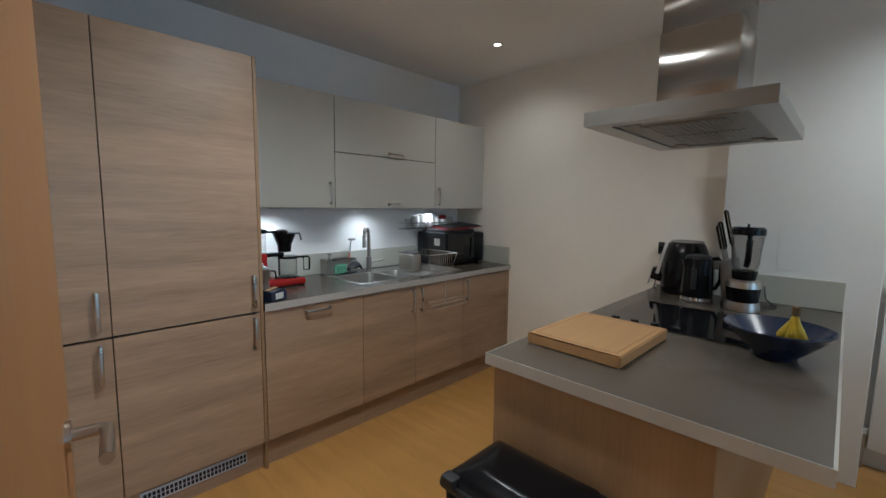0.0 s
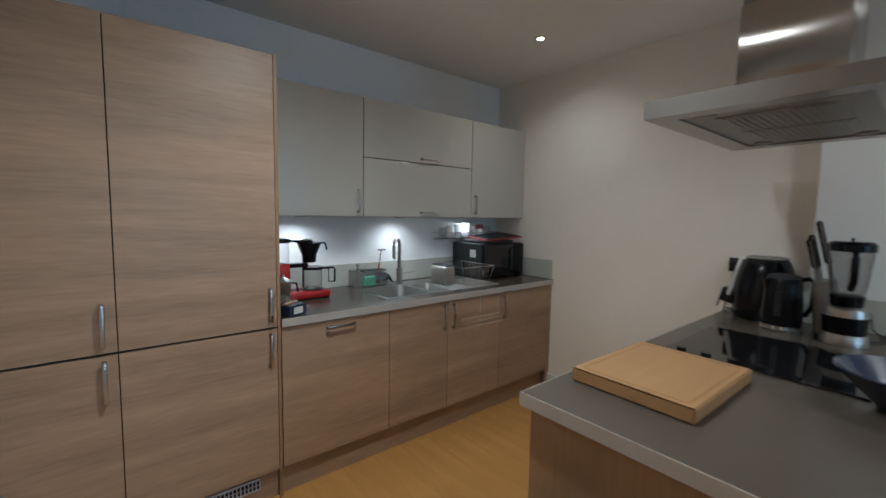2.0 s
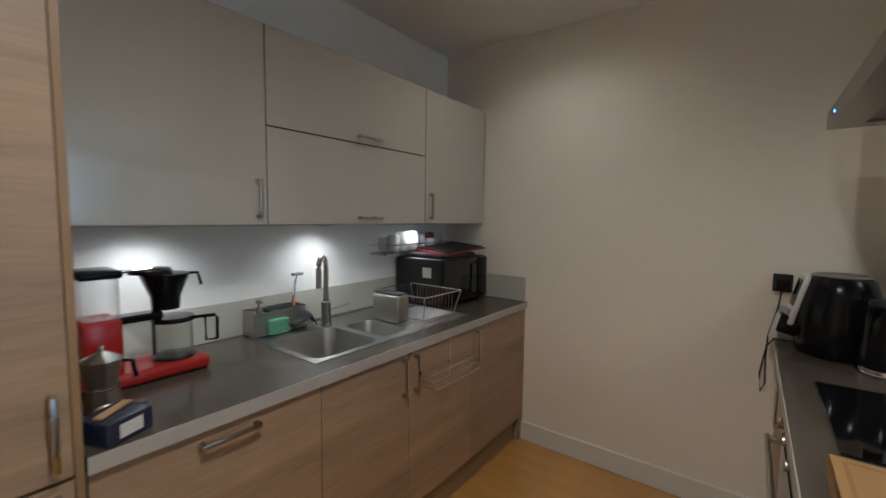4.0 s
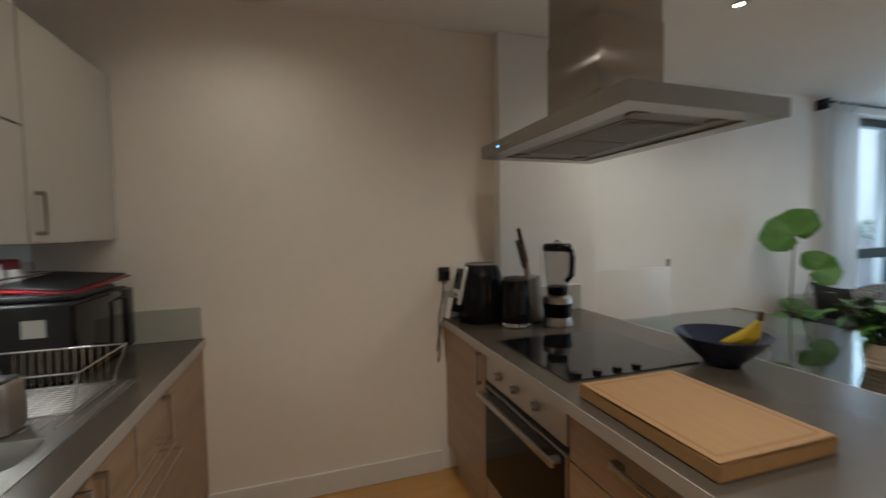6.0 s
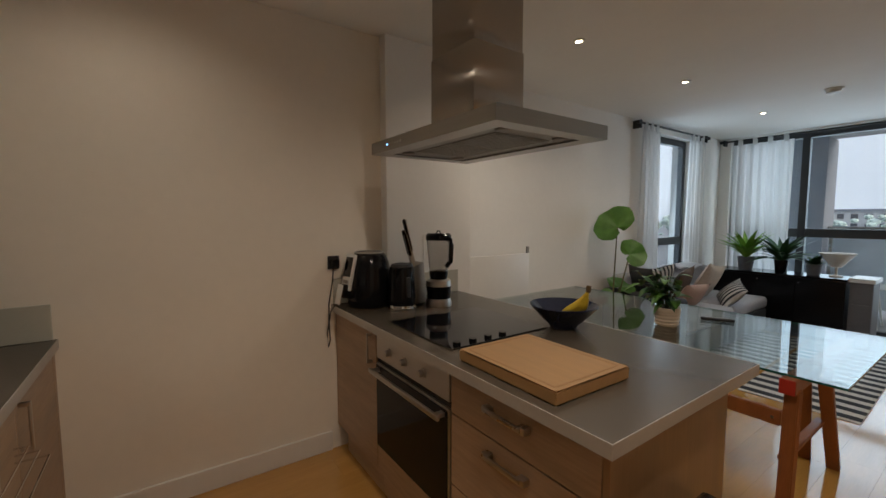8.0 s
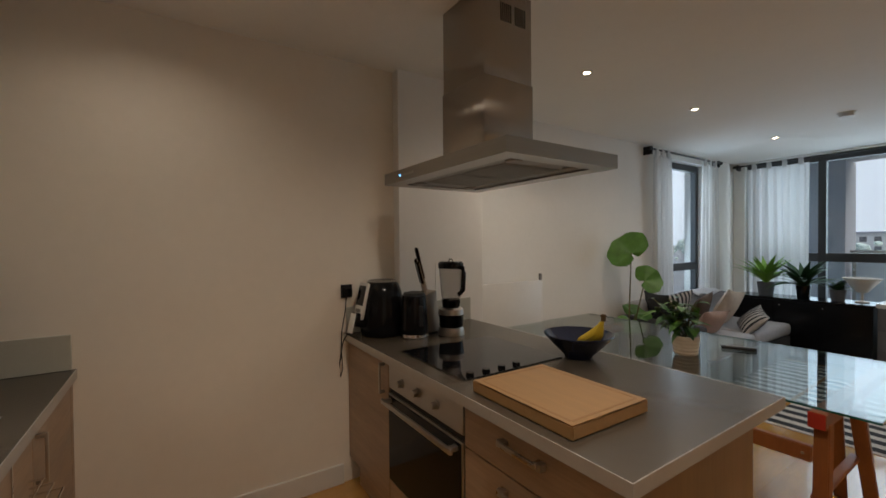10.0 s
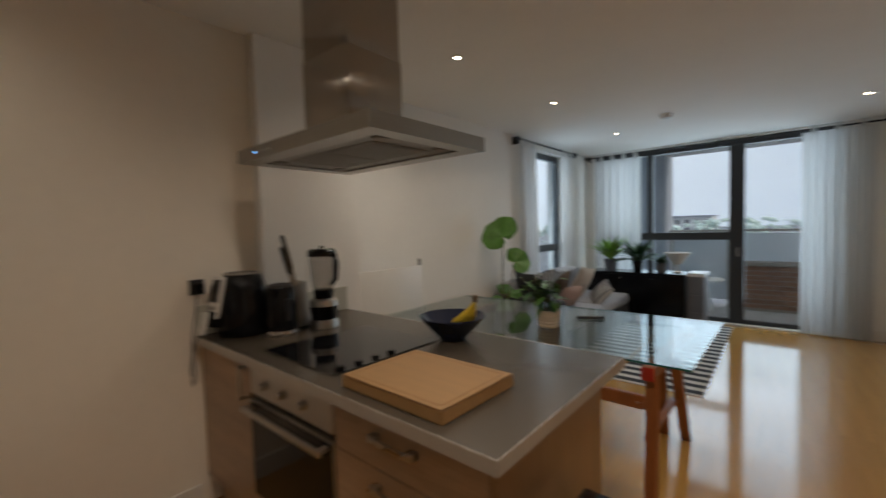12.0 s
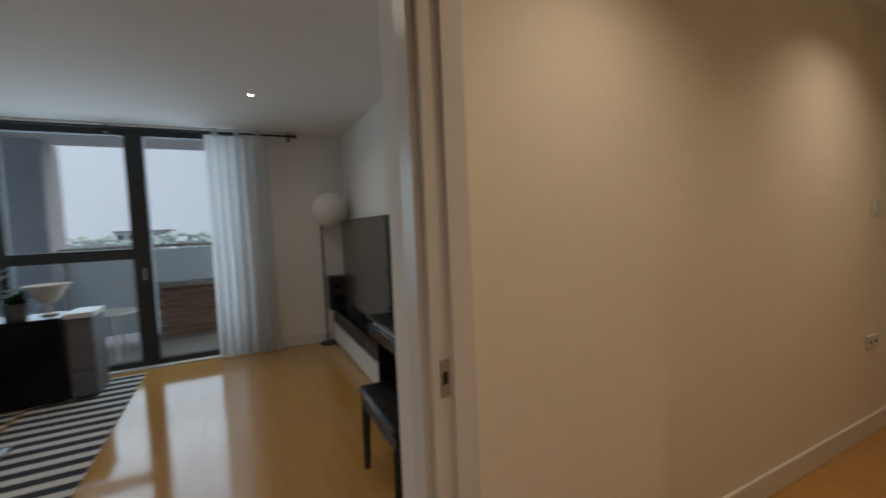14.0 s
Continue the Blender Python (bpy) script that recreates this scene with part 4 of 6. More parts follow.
nu = thing("base_cabinet", "narrow oak laminate base cabinet beside the end wall", "cabinet", (3.3, 0.8, 0), "kitchen base cabinets")
part("body", box(B(), 3.035, XC - 0.004, 0.464, FP - 0.021, 0.15, 0.868), DARK_GAP, nu)
part("plinth", box(B(), 3.035, XC - 0.004, FP - 0.055, FP - 0.037, 0, 0.15), OAK, nu)
d = front(nu, "door", 3.035, XE - 0.002, 0.152, 0.866, FP, 0.02, OAK, 1)
handle(d, 3.085, 0.775, FP, 0.14, False, 1)

hb_ = thing("hob", "black ceramic glass hob with four black knobs", "hob", (2.77, 0.79, 0.911))
part("plate", box(B(), 2.485, 3.018, 0.488, 1.062, 0.9105, 0.916, 0.002), BLACK_GLASS, hb_)
for i in range(4):
    part("knob", lathe(B(), [(0.0, 0), (0.017, 0), (0.016, 0.012), (0.012, 0.012), (0.0, 0.012)], 2.520, 1.005 - i * 0.085, 0.916, 18), BLACK, hb_, smooth=40)

cb = thing("chopping_board", "thick beech chopping board with a juice groove", "chopping board", (2.14, 0.91, 0.911))
b = B()
slab(b, -0.228, 0.228, -0.178, 0.178, 0.0, 0.042, [])
bmesh.ops.bevel(b, geom=list(b.edges), offset=0.004, segments=2, affect="EDGES")
bmesh.ops.transform(b, matrix=pose(2.150, 0.925, 0.911, 0, 0, -1.0), verts=b.verts)
part("board", b, BEECH, cb, smooth=30)
# no recess is cut: darker strips paint the shade inside the juice groove
GROOVE_SHADE = mat("groove_shade_wood", (0.29, 0.15, 0.055), 0.6, var=0.1, scale=4, stretch=(0.5, 6, 6))
b = B()
for a, c in (((-0.203, -0.157), (0.203, -0.149)), ((-0.203, 0.149), (0.203, 0.157)), ((-0.207, -0.149), (-0.199, 0.149)), ((0.199, -0.149), (0.207, 0.149))):
    box(b, a[0], c[0], a[1], c[1], 0.0415, 0.0425)
bmesh.ops.transform(b, matrix=pose(2.150, 0.925, 0.911, 0, 0, -1.0), verts=b.verts)
part("juice_groove", b, GROOVE_SHADE, cb)

# bowl with bananas
bw = solid("fruit_bowl", lathe(B(), [(0.0, 0.0), (0.062, 0.0), (0.064, 0.006), (0.066, 0.012), (0.108, 0.052), (0.160, 0.108), (0.158, 0.112), (0.105, 0.060), (0.06, 0.022), (0.0, 0.014)], 2.455, 0.412, 0.911, 48), NAVY, "wide navy glazed bowl on the worktop", "bowl", smooth=50)
bn = thing("bananas", "bunch of four ripe bananas hanging over the bowl's rim", "bananas", (2.40, 0.37, 0.99))


def swelling_tube(bm, pts, radii, steps=9):
    """A round body along points with a radius of its own at each."""
    rings = []
    for i, p in enumerate(pts):
        d = (pts[min(i + 1, len(pts) - 1)] - pts[max(i - 1, 0)]).normalized()
        side = d.cross(Vector((0.3, 0.9, 0.1))).normalized()
        top = side.cross(d)
        rings.append([bm.verts.new(p + radii[i] * (math.cos(a) * side + math.sin(a) * top)) for a in (2 * math.pi * k / steps for k in range(steps))])
    for a, c in zip(rings, rings[1:]):
        for k in range(steps):
            j = (k + 1) % steps
            bm.faces.new((a[k], c[k], c[j], a[j]))
    bm.faces.new(rings[0])
    bm.faces.new(rings[-1][::-1])
    return bm


STALK = Vector((2.356, 0.362, 1.095))
for tx, ty, tz in ((2.462, 0.410, 0.988), (2.452, 0.383, 0.978), (2.438, 0.356, 0.978), (2.422, 0.332, 0.986)):
    tip = Vector((tx, ty, tz))
    out = Vector((tip.x - STALK.x, tip.y - STALK.y, 0)).normalized()
    pts = [STALK.lerp(tip, i / 10) + (out * -0.004 - Vector((0, 0, 0.020))) * math.sin(math.pi * i / 10) for i in range(11)]
    part("banana", swelling_tube(B(), pts, [0.006, 0.007, 0.0095, 0.013, 0.016, 0.0175, 0.0178, 0.017, 0.015, 0.010, 0.004]), BANANA, bn, smooth=80)
part("stalk", tube(B(), [STALK - Vector((0, 0, 0.006)), STALK + Vector((-0.003, 0.0, 0.024))], 0.0115, 8), BANANA_TIP, bn, "dark stalk", smooth=40)

# air fryer
af = thing("air_fryer", "glossy black air fryer with a silver-white front panel", "air fryer", (3.44, 0.995, 0.911))
b = lathe(B(), [(0.0, 0), (0.122, 0), (0.131, 0.012), (0.136, 0.07), (0.134, 0.13), (0.127, 0.20), (0.113, 0.26), (0.098, 0.300), (0.086, 0.314), (0.076, 0.318), (0.0, 0.320)], 3.452, 0.958, 0.912, 40)
part("shell", b, BLACK, af, smooth=60)
part("top_ring", lathe(B(), [(0.078, 0.317), (0.089, 0.313), (0.091, 0.318), (0.080, 0.323), (0.078, 0.317)], 3.452, 0.958, 0.912, 40), GREY_PLASTIC, af, smooth=60)
PANEL = pose(3.448, 1.140, 0.913, 13, 0, 6)


def on_panel(name, dims, material, parent, label=""):
    b = box(B(), *dims)
    bmesh.ops.transform(b, matrix=PANEL, verts=b.verts)
    return part(name, b, material, parent, label, smooth=40)


fp_ = on_panel("front_panel", (-0.048, 0.050, -0.016, 0.006, 0.105, 0.318, 0.008), WHITE_PLASTIC, af, "silver-white control panel")
on_panel("panel_housing", (-0.047, 0.049, -0.12, -0.016, 0.09, 0.312, 0.010), BLACK, af)
on_panel("display", (-0.040, 0.040, 0.006, 0.008, 0.185, 0.300, 0.001), BLACK_GLASS, fp_)
on_panel("button_strip", (-0.026, 0.032, 0.006, 0.010, 0.145, 0.165, 0.003), GREY_PLASTIC, fp_)
hg = on_panel("drawer_handle", (-0.040, 0.040, -0.11, 0.030, 0.062, 0.140, 0.010), BLACK, af, "drawer handle with a pale front")
on_panel("handle_front", (-0.030, 0.030, 0.030, 0.036, 0.020, 0.136, 0.003), WHITE_PLASTIC, hg)
ca = solid("power_cable", tube(B(), [(3.49, 1.09, 0.93), (3.52, 1.15, 0.922), (3.54, 1.172, 0.88), (3.56, 1.19, 0.74), (3.565, 1.182, 0.66), (3.57, 1.168, 0.70), (3.575, 1.172, 0.82), (3.58, 1.168, 0.92), (3.59, 1.14, 1.05), (3.592, 1.13, 1.15)], 0.0035, 8), BLACK_MATT, "thin black cable hanging over the counter edge", "cable", smooth=60)
so = thing("wall_socket", "small black wall socket with a black plug", "socket", (XE, 1.13, 1.17))
part("plate", box(B(), XE - 0.009, XE - 0.0005, 1.095, 1.165, 1.125, 1.205, 0.003), BLACK_MATT, so)
part("plug", box(B(), XE - 0.045, XE - 0.009, 1.105, 1.155, 1.135, 1.185, 0.006), BLACK, so, "black plug")

# kettle
kt = thing("kettle", "black electric kettle on a chrome ring", "kettle", (3.258, 0.848, 0.911))
KX, KY = 3.258, 0.848
part("base_ring", lathe(B(), [(0.0, 0), (0.082, 0), (0.083, 0.010), (0.080, 0.013), (0.083, 0.016), (0.082, 0.026), (0.0, 0.026)], KX, KY, 0.911, 32), CHROME, kt, smooth=40)
part("body", lathe(B(), [(0.0, 0.026), (0.079, 0.026), (0.080, 0.05), (0.076, 0.15), (0.070, 0.235), (0.066, 0.245), (0.0, 0.245)], KX, KY, 0.911, 32), BLACK, kt, smooth=50)
part("lid", lathe(B(), [(0.0, 0.245), (0.064, 0.245), (0.060, 0.258), (0.03, 0.264), (0.0, 0.265)], KX, KY, 0.911, 32), BLACK_MATT, kt, smooth=50)
part("water_gauge", box(B(), KX - 0.0815, KX - 0.070, KY - 0.013, KY + 0.013, 0.985, 1.10, 0.004), BLACK_MATT, kt, "dark water gauge strip")
part("handle", tube(B(), [(KX + 0.03, KY - 0.055, 1.150), (KX + 0.05, KY - 0.085, 1.156), (KX + 0.06, KY - 0.10, 1.14), (KX + 0.06, KY - 0.10, 1.03), (KX + 0.045, KY - 0.08, 0.985), (KX + 0.03, KY - 0.06, 0.985)], 0.011, 10), BLACK, kt, smooth=60)
part("spout", lathe(B(), [(0.0, 0), (0.014, 0.0), (0.028, 0.05), (0.0, 0.052)], KX - 0.035, KY + 0.048, 1.098, 12), BLACK, kt, smooth=50)

# knife block
kb_ = thing("knife_block", "pale grey knife block with three steel and black knives", "knife block", (3.345, 0.68, 0.911))
b = box(B(), -0.055, 0.055, -0.045, 0.045, 0.0, 0.262, 0.008)
for v in b.verts:
    v.co.y += 0.10 * v.co.z
    v.co.z -= 0.25 * (v.co.y + 0.045) if v.co.z > 0.2 else 0.0
bmesh.ops.transform(b, matrix=pose(3.352, 0.695, 0.912, 0, 0, 12), verts=b.verts)
part("block", b, BLOCK, kb_, smooth=40)
for kx, ky, top in ((3.318, 0.735, 0.430), (3.346, 0.728, 0.450), (3.370, 0.695, 0.515)):
    a, c = Vector((kx, ky, 1.145)), Vector((kx + 0.012, ky + 0.22 * (top - 0.234) + 0.005, 0.911 + top))
    k = part("knife_handle", beam(B(), a.lerp(c, 0.30), c, 0.028, 0.020, 0.006), BLACK, kb_, smooth=40)
    part("bolster", beam(B(), a, a.lerp(c, 0.305), 0.020, 0.012, 0.002), STEEL, k, smooth=40)
    part("steel_spine", beam(B(), a.lerp(c, 0.32) - Vector((0.0125, 0, 0)), c.lerp(a, 0.03) - Vector((0.0125, 0, 0)), 0.003, 0.010, 0.0), STEEL, k)

# blender
bl = thing("blender", "table blender with clear jug, black lid and silver base", "blender", (3.205, 0.626, 0.911))
X, Y = 3.205, 0.626
part("foot", lathe(B(), [(0.93 * r, h) for r, h in [(0.0, 0), (0.085, 0), (0.085, 0.02), (0.076, 0.045), (0.0, 0.045)]], X, Y, 0.911), STEEL, bl, smooth=40)
part("motor_base", lathe(B(), [(0.93 * r, h) for r, h in [(0.0, 0.045), (0.074, 0.045), (0.082, 0.12), (0.0, 0.12)]], X, Y, 0.911), BLACK, bl, smooth=40)
part("collar", lathe(B(), [(0.93 * r, h) for r, h in [(0.0, 0.12), (0.084, 0.12), (0.078, 0.15), (0.064, 0.16), (0.0, 0.16)]], X, Y, 0.911), STEEL, bl, smooth=40)
part("blade_cup", lathe(B(), [(0.93 * r, h) for r, h in [(0.0, 0.16), (0.055, 0.16), (0.062, 0.205), (0.0, 0.21)]], X, Y, 0.911), BLACK, bl, smooth=40)
part("jug", lathe(B(), [(0.93 * r, h) for r, h in [(0.058, 0.205), (0.064, 0.24), (0.078, 0.40), (0.074, 0.40), (0.060, 0.24), (0.05, 0.21)]], X, Y, 0.911), SMOKED, bl, "clear plastic jug", smooth=50)
part("lid", lathe(B(), [(0.93 * r, h) for r, h in [(0.0, 0.392), (0.082, 0.392), (0.082, 0.42), (0.07, 0.432), (0.0, 0.432)]], X, Y, 0.911), BLACK, bl, smooth=40)
part("lid_ring", tube(B(), [(X - 0.02, Y, 1.343), (X - 0.012, Y, 1.356), (X + 0.012, Y, 1.356), (X + 0.02, Y, 1.343)], 0.004, 6), BLACK, bl)
part("jug_handle", tube(B(), [(X - 0.058, Y - 0.014, 1.312), (X - 0.092, Y - 0.022, 1.305), (X - 0.098, Y - 0.024, 1.28), (X - 0.092, Y - 0.022, 1.18), (X - 0.062, Y - 0.014, 1.15)], 0.014, 10), BLACK, bl, smooth=60)
solid("blender_cable", tube(B(), [(3.255, 0.585, 0.918), (3.31, 0.53, 0.916), (3.39, 0.50, 0.916), (3.46, 0.53, 0.916), (3.50, 0.56, 0.93), (3.509, 0.57, 1.0)], 0.0035, 6), BLACK_MATT, "black cable looping behind the blender", "cable", smooth=60)
w2 = thing("blank_plate", "white square blanking plate above the upstand", "switch", (XC, 0.53, 1.2))
part("plate", box(B(), XC - 0.0025, XC - 0.0002, 0.44, 0.53, 1.10, 1.32, 0.002), WHITE, w2)

# extractor hood
eh = thing("extractor_hood", "island extractor hood of brushed steel with a square duct", "extractor hood", (2.70, 0.76, 1.755))
HX0, HX1, HY0, HY1, HZ0, HZ1 = 2.225, 3.168, 0.447, 1.068, 1.758, 1.815
b = slab(B(), HX0, HX1, HY0, HY1, HZ0, HZ1, [(2.30, 3.09, 0.53, 0.985)])
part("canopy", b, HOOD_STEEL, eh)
b = B()
v0 = [b.verts.new(p) for p in ((HX0, HY0, HZ1), (HX1, HY0, HZ1), (HX1, HY1, HZ1), (HX0, HY1, HZ1))]
v1 = [b.verts.new(p) for p in ((2.52, 0.59, HZ1 + 0.035), (2.89, 0.59, HZ1 + 0.035), (2.89, 0.92, HZ1 + 0.035), (2.52, 0.92, HZ1 + 0.035))]
for i in range(4):
    b.faces.new((v0[i], v0[(i + 1) % 4], v1[(i + 1) % 4], v1[i]))
b.faces.new(v1)
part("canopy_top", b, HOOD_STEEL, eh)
part("tray", box(B(), 2.30, 3.09, 0.53, 0.985, HZ0 + 0.008, HZ0 + 0.016), FILTER_STEEL, eh)
for x0 in (2.40, 2.70):
    f = part("grease_filter", box(B(), x0, x0 + 0.285, 0.60, 0.91, HZ0 + 0.004, HZ0 + 0.010, 0.002), FILTER_STEEL, eh, "steel mesh grease filter")
    for i in range(14):
        part("filter_slat", box(B(), x0 + 0.01, x0 + 0.275, 0.615 + i * 0.0205, 0.626 + i * 0.0205, HZ0 + 0.0015, HZ0 + 0.0045), FILTER_STEEL, f)
for x, y in ((2.345, 0.60), (2.345, 0.92), (3.045, 0.60), (3.045, 0.92)):
    part("hood_lamp", lathe(B(), [(0.0, 0.0), (0.03, 0.0), (0.034, 0.004), (0.034, 0.010), (0.0, 0.010)], x, y, HZ0 + 0.0005, 20), GREY_PLASTIC, eh, smooth=40)
for i in range(5):
    part("button", box(B(), 2.86 + i * 0.025, 2.872 + i * 0.025, HY1, HY1 + 0.003, 1.782, 1.792), STEEL, eh)
part("indicator", box(B(), 2.99, 2.998, HY1, HY1 + 0.003, 1.783, 1.791), BLUE_LED, eh, "small blue indicator light")
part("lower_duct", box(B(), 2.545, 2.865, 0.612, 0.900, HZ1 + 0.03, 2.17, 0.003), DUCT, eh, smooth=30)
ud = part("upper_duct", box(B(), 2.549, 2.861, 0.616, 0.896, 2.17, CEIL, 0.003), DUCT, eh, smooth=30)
for k in range(2):
    for i in range(6):
        y = 0.655 + k * 0.085 + i * 0.0115
        part("vent_slot", box(B(), 2.5475, 2.5495, y, y + 0.005, 2.42, 2.50), DARK_GAP, ud)
        part("vent_slot", box(B(), 2.8605, 2.8625, y, y + 0.005, 2.42, 2.50), DARK_GAP, ud)

# waste bin
bi = thing("waste_bin", "black plastic waste bin with a lid by the peninsula", "bin", (1.58, 0.88, 0))
b = B()
v0 = [b.verts.new((1.585 + sx * 0.115, 0.88 + sy * 0.16, 0.0)) for sx, sy in ((-1, -1), (1, -1), (1, 1), (-1, 1))]
v1 = [b.verts.new((1.575 + sx * 0.14, 0.88 + sy * 0.20, 0.58)) for sx, sy in ((-1, -1), (1, -1), (1, 1), (-1, 1))]
for i in range(4):
    b.faces.new((v0[i], v0[(i + 1) % 4], v1[(i + 1) % 4], v1[i]))
b.faces.new(v0[::-1])
b.faces.new(v1)
bmesh.ops.bevel(b, geom=list(b.edges), offset=0.02, segments=3, affect="EDGES")
part("body", b, BLACK_MATT, bi, smooth=40)
part("rim", box(B(), 1.43, 1.72, 0.672, 1.088, 0.578, 0.61, 0.012), BLACK_MATT, bi, smooth=40)
b = B()
sheet(b, lambda u, v: (1.437 + 0.276 * u, 0.68 + 0.40 * v, 0.611 + 0.035 * min(1, 5 * min(u, 1 - u, v, 1 - v)) ** 0.5), 14, 14)
part("lid", b, BLACK, bi, smooth=60)
part("lid_tab", box(B(), 1.42, 1.46, 1.02, 1.07, 0.60, 0.632, 0.006), BLACK_MATT, bi)

# ---------------------------------------------------------------- dining table
tb = thing("glass_table", "large clear glass table top on orange pine trestles", "table", (2.7, -0.92, 0))
p = part("glass_top", box(B(), 1.577, 3.78, -1.432, -0.272, 0.732, 0.742), TABLE_GLASS, tb)
for dims in ((1.575, 3.78, -0.272, -0.270, 0.732, 0.742), (1.575, 3.78, -1.434, -1.432, 0.732, 0.742), (1.575, 1.577, -1.432, -0.272, 0.732, 0.742)):
    part("glass_edge", box(B(), *dims), GLASS_EDGE, tb, "green tinted glass edge")


def trestle(x):
    t = thing("trestle", "orange stained pine trestle under the glass table", "trestle", (x, -0.8, 0), "table trestles")
    tp_ = part("top_beam", beam(B(), (x, -0.235, 0.695), (x, -1.30, 0.695), 0.06, 0.066), PINE, t)
    part("painted_end", box(B(), x - 0.029, x + 0.029, -0.2335, -0.2295, 0.662, 0.728, 0.002), RED_PAINT, tp_, "red painted beam end")
    part("leg", beam(B(), (x - 0.01, -0.29, 0.68), (x - 0.005, -0.27, 0.0), 0.058, 0.035), PINE, t)
    part("leg", beam(B(), (x - 0.02, -0.72, 0.68), (x - 0.01, -1.12, 0.0), 0.058, 0.035), PINE, t)
    part("leg", beam(B(), (x + 0.07, -0.78, 0.68), (x + 0.12, -1.13, 0.0), 0.058, 0.035), PINE, t)
    part("cross_rail", beam(B(), (x + 0.02, -0.31, 0.33), (x + 0.02, -0.93, 0.33), 0.04, 0.025), PINE, t)
    return t


trestle(1.76)
trestle(3.35)
tr_ = thing("table_rail", "orange pine rail joining the trestles", "rail", (2.5, -0.345, 0.505))
part("rail_bar", beam(B(), (1.80, -0.345, 0.505), (3.31, -0.345, 0.505), 0.035, 0.072), PINE, tr_)
for x in (1.83, 3.28):
    part("bolt", box(B(), x - 0.006, x + 0.006, -0.327, -0.321, 0.499, 0.511, 0.002), NICKEL, tr_)

ch = thing("cantilever_chair", "chrome tube chair with pale wooden seat under the table", "chair", (2.35, -0.55, 0))
for y in (-0.02, -0.40):
    part("tube_leg", tube(B(), [(2.52, y, 0.015), (2.12, y, 0.015), (2.09, y, 0.03), (2.08, y, 0.06), (2.08, y, 0.40), (2.09, y, 0.43), (2.12, y, 0.44), (2.52, y, 0.44)], 0.011, 8), CHROME, ch, smooth=60)
part("cross_tube", tube(B(), [(2.52, -0.40, 0.015), (2.52, -0.02, 0.015)], 0.011, 8), CHROME, ch, smooth=60)
part("seat", box(B(), 2.10, 2.50, -0.41, -0.01, 0.448, 0.475, 0.01), BEECH, ch, smooth=40)

# plant in the ribbed pot


def leaf_mesh(name, length, width, fold, droop, material, heart=False):
    b = B()

    def f(u, v):
        s = (v - 0.5) * 2
        w = width * math.sin(math.pi * min(1, (0.04 + 0.96 * u)) ** 0.85) * 0.5
        return (u * length, s * w, -droop * u * u * length + fold * abs(s) * w)

    def g(u, v):
        a = (v - 0.5) * 2 * radians(162)
        r = u * length * (0.50 + 0.30 * math.cos(a) + 0.20 * math.sin(abs(a)) ** 2) * (1 + 0.03 * math.sin(9 * a))
        return (r * math.cos(a), r * math.sin(a) * width / length, fold * r * abs(math.sin(a)) - droop * r * max(0.0, math.cos(a)) + 0.02 * u * math.sin(5 * a))

    sheet(b, g if heart else f, 8, 24 if heart else 4)
    bmesh.ops.remove_doubles(b, verts=b.verts, dist=1e-5)
    return mesh(b, name, material, 80)


def leafy(parent, data, places):
    for x, y, z, az, el, s in places:
        o = new("leaf", data)
        o.parent = parent
        o.matrix_parent_inverse = parent.matrix_basis.inverted()
        o.matrix_basis = pose(x, y, z, 0, -el, az) @ Matrix.Scale(s, 4)


rng = random.Random(4)
L_SMALL = leaf_mesh("leaf", 0.075, 0.040, 0.25, 0.35, LEAF_DARK)
L_MID = leaf_mesh("leaf", 0.09, 0.045, 0.25, 0.45, LEAF)
L_STRAP = leaf_mesh("leaf", 0.23, 0.044, 0.30, 0.60, LEAF_DARK)
L_ARCH = leaf_mesh("leaf", 0.20, 0.040, 0.25, 0.55, LEAF_BRIGHT)
L_BIG = leaf_mesh("leaf", 0.27, 0.29, 0.14, 0.22, LEAF, True)

PX, PY, PZ = 2.50, -0.68, 0.743
po = thing("potted_plant", "leafy plant in a ribbed cream pot on the table", "plant", (PX, PY, PZ))
prof = [(0.0, 0.0), (0.062, 0.0)]
for i in range(5):
    prof += [(0.064 + 0.003 * i, 0.004 + 0.022 * i), (0.072 + 0.002 * i, 0.013 + 0.022 * i), (0.066 + 0.003 * i, 0.022 + 0.022 * i)]
prof += [(0.076, 0.118), (0.070, 0.118), (0.066, 0.10), (0.0, 0.10)]
pot = part("pot", lathe(B(), prof, PX, PY, PZ, 36), CERAMIC, po, "ribbed cream ceramic pot", smooth=40)
part("soil", lathe(B(), [(0.0, 0.102), (0.064, 0.102), (0.0, 0.112)], PX, PY, PZ, 20), SOIL, po)
for k in range(11):
    a = rng.uniform(0, 6.28)
    ln = rng.uniform(0.14, 0.30)
    sp_ = rng.uniform(0.06, 0.20)
    tip = (PX + sp_ * math.cos(a), PY + sp_ * math.sin(a), PZ + 0.10 + ln)
    mid = (PX + 0.4 * sp_ * math.cos(a), PY + 0.4 * sp_ * math.sin(a), PZ + 0.10 + ln * 0.6)
    part("stem", tube(B(), [(PX, PY, PZ + 0.10), mid, tip], 0.004, 6, 0.6), STEM, po, smooth=60)
    pl = []
    for j in range(7):
        u = 0.35 + 0.65 * j / 6
        pl.append((PX + sp_ * u * math.cos(a), PY + sp_ * u * math.sin(a), PZ + 0.10 + ln * u, rng.uniform(0, 360), rng.uniform(-35, 30), rng.uniform(0.9, 1.5)))
    leafy(po, L_SMALL if k % 2 else L_MID, pl)

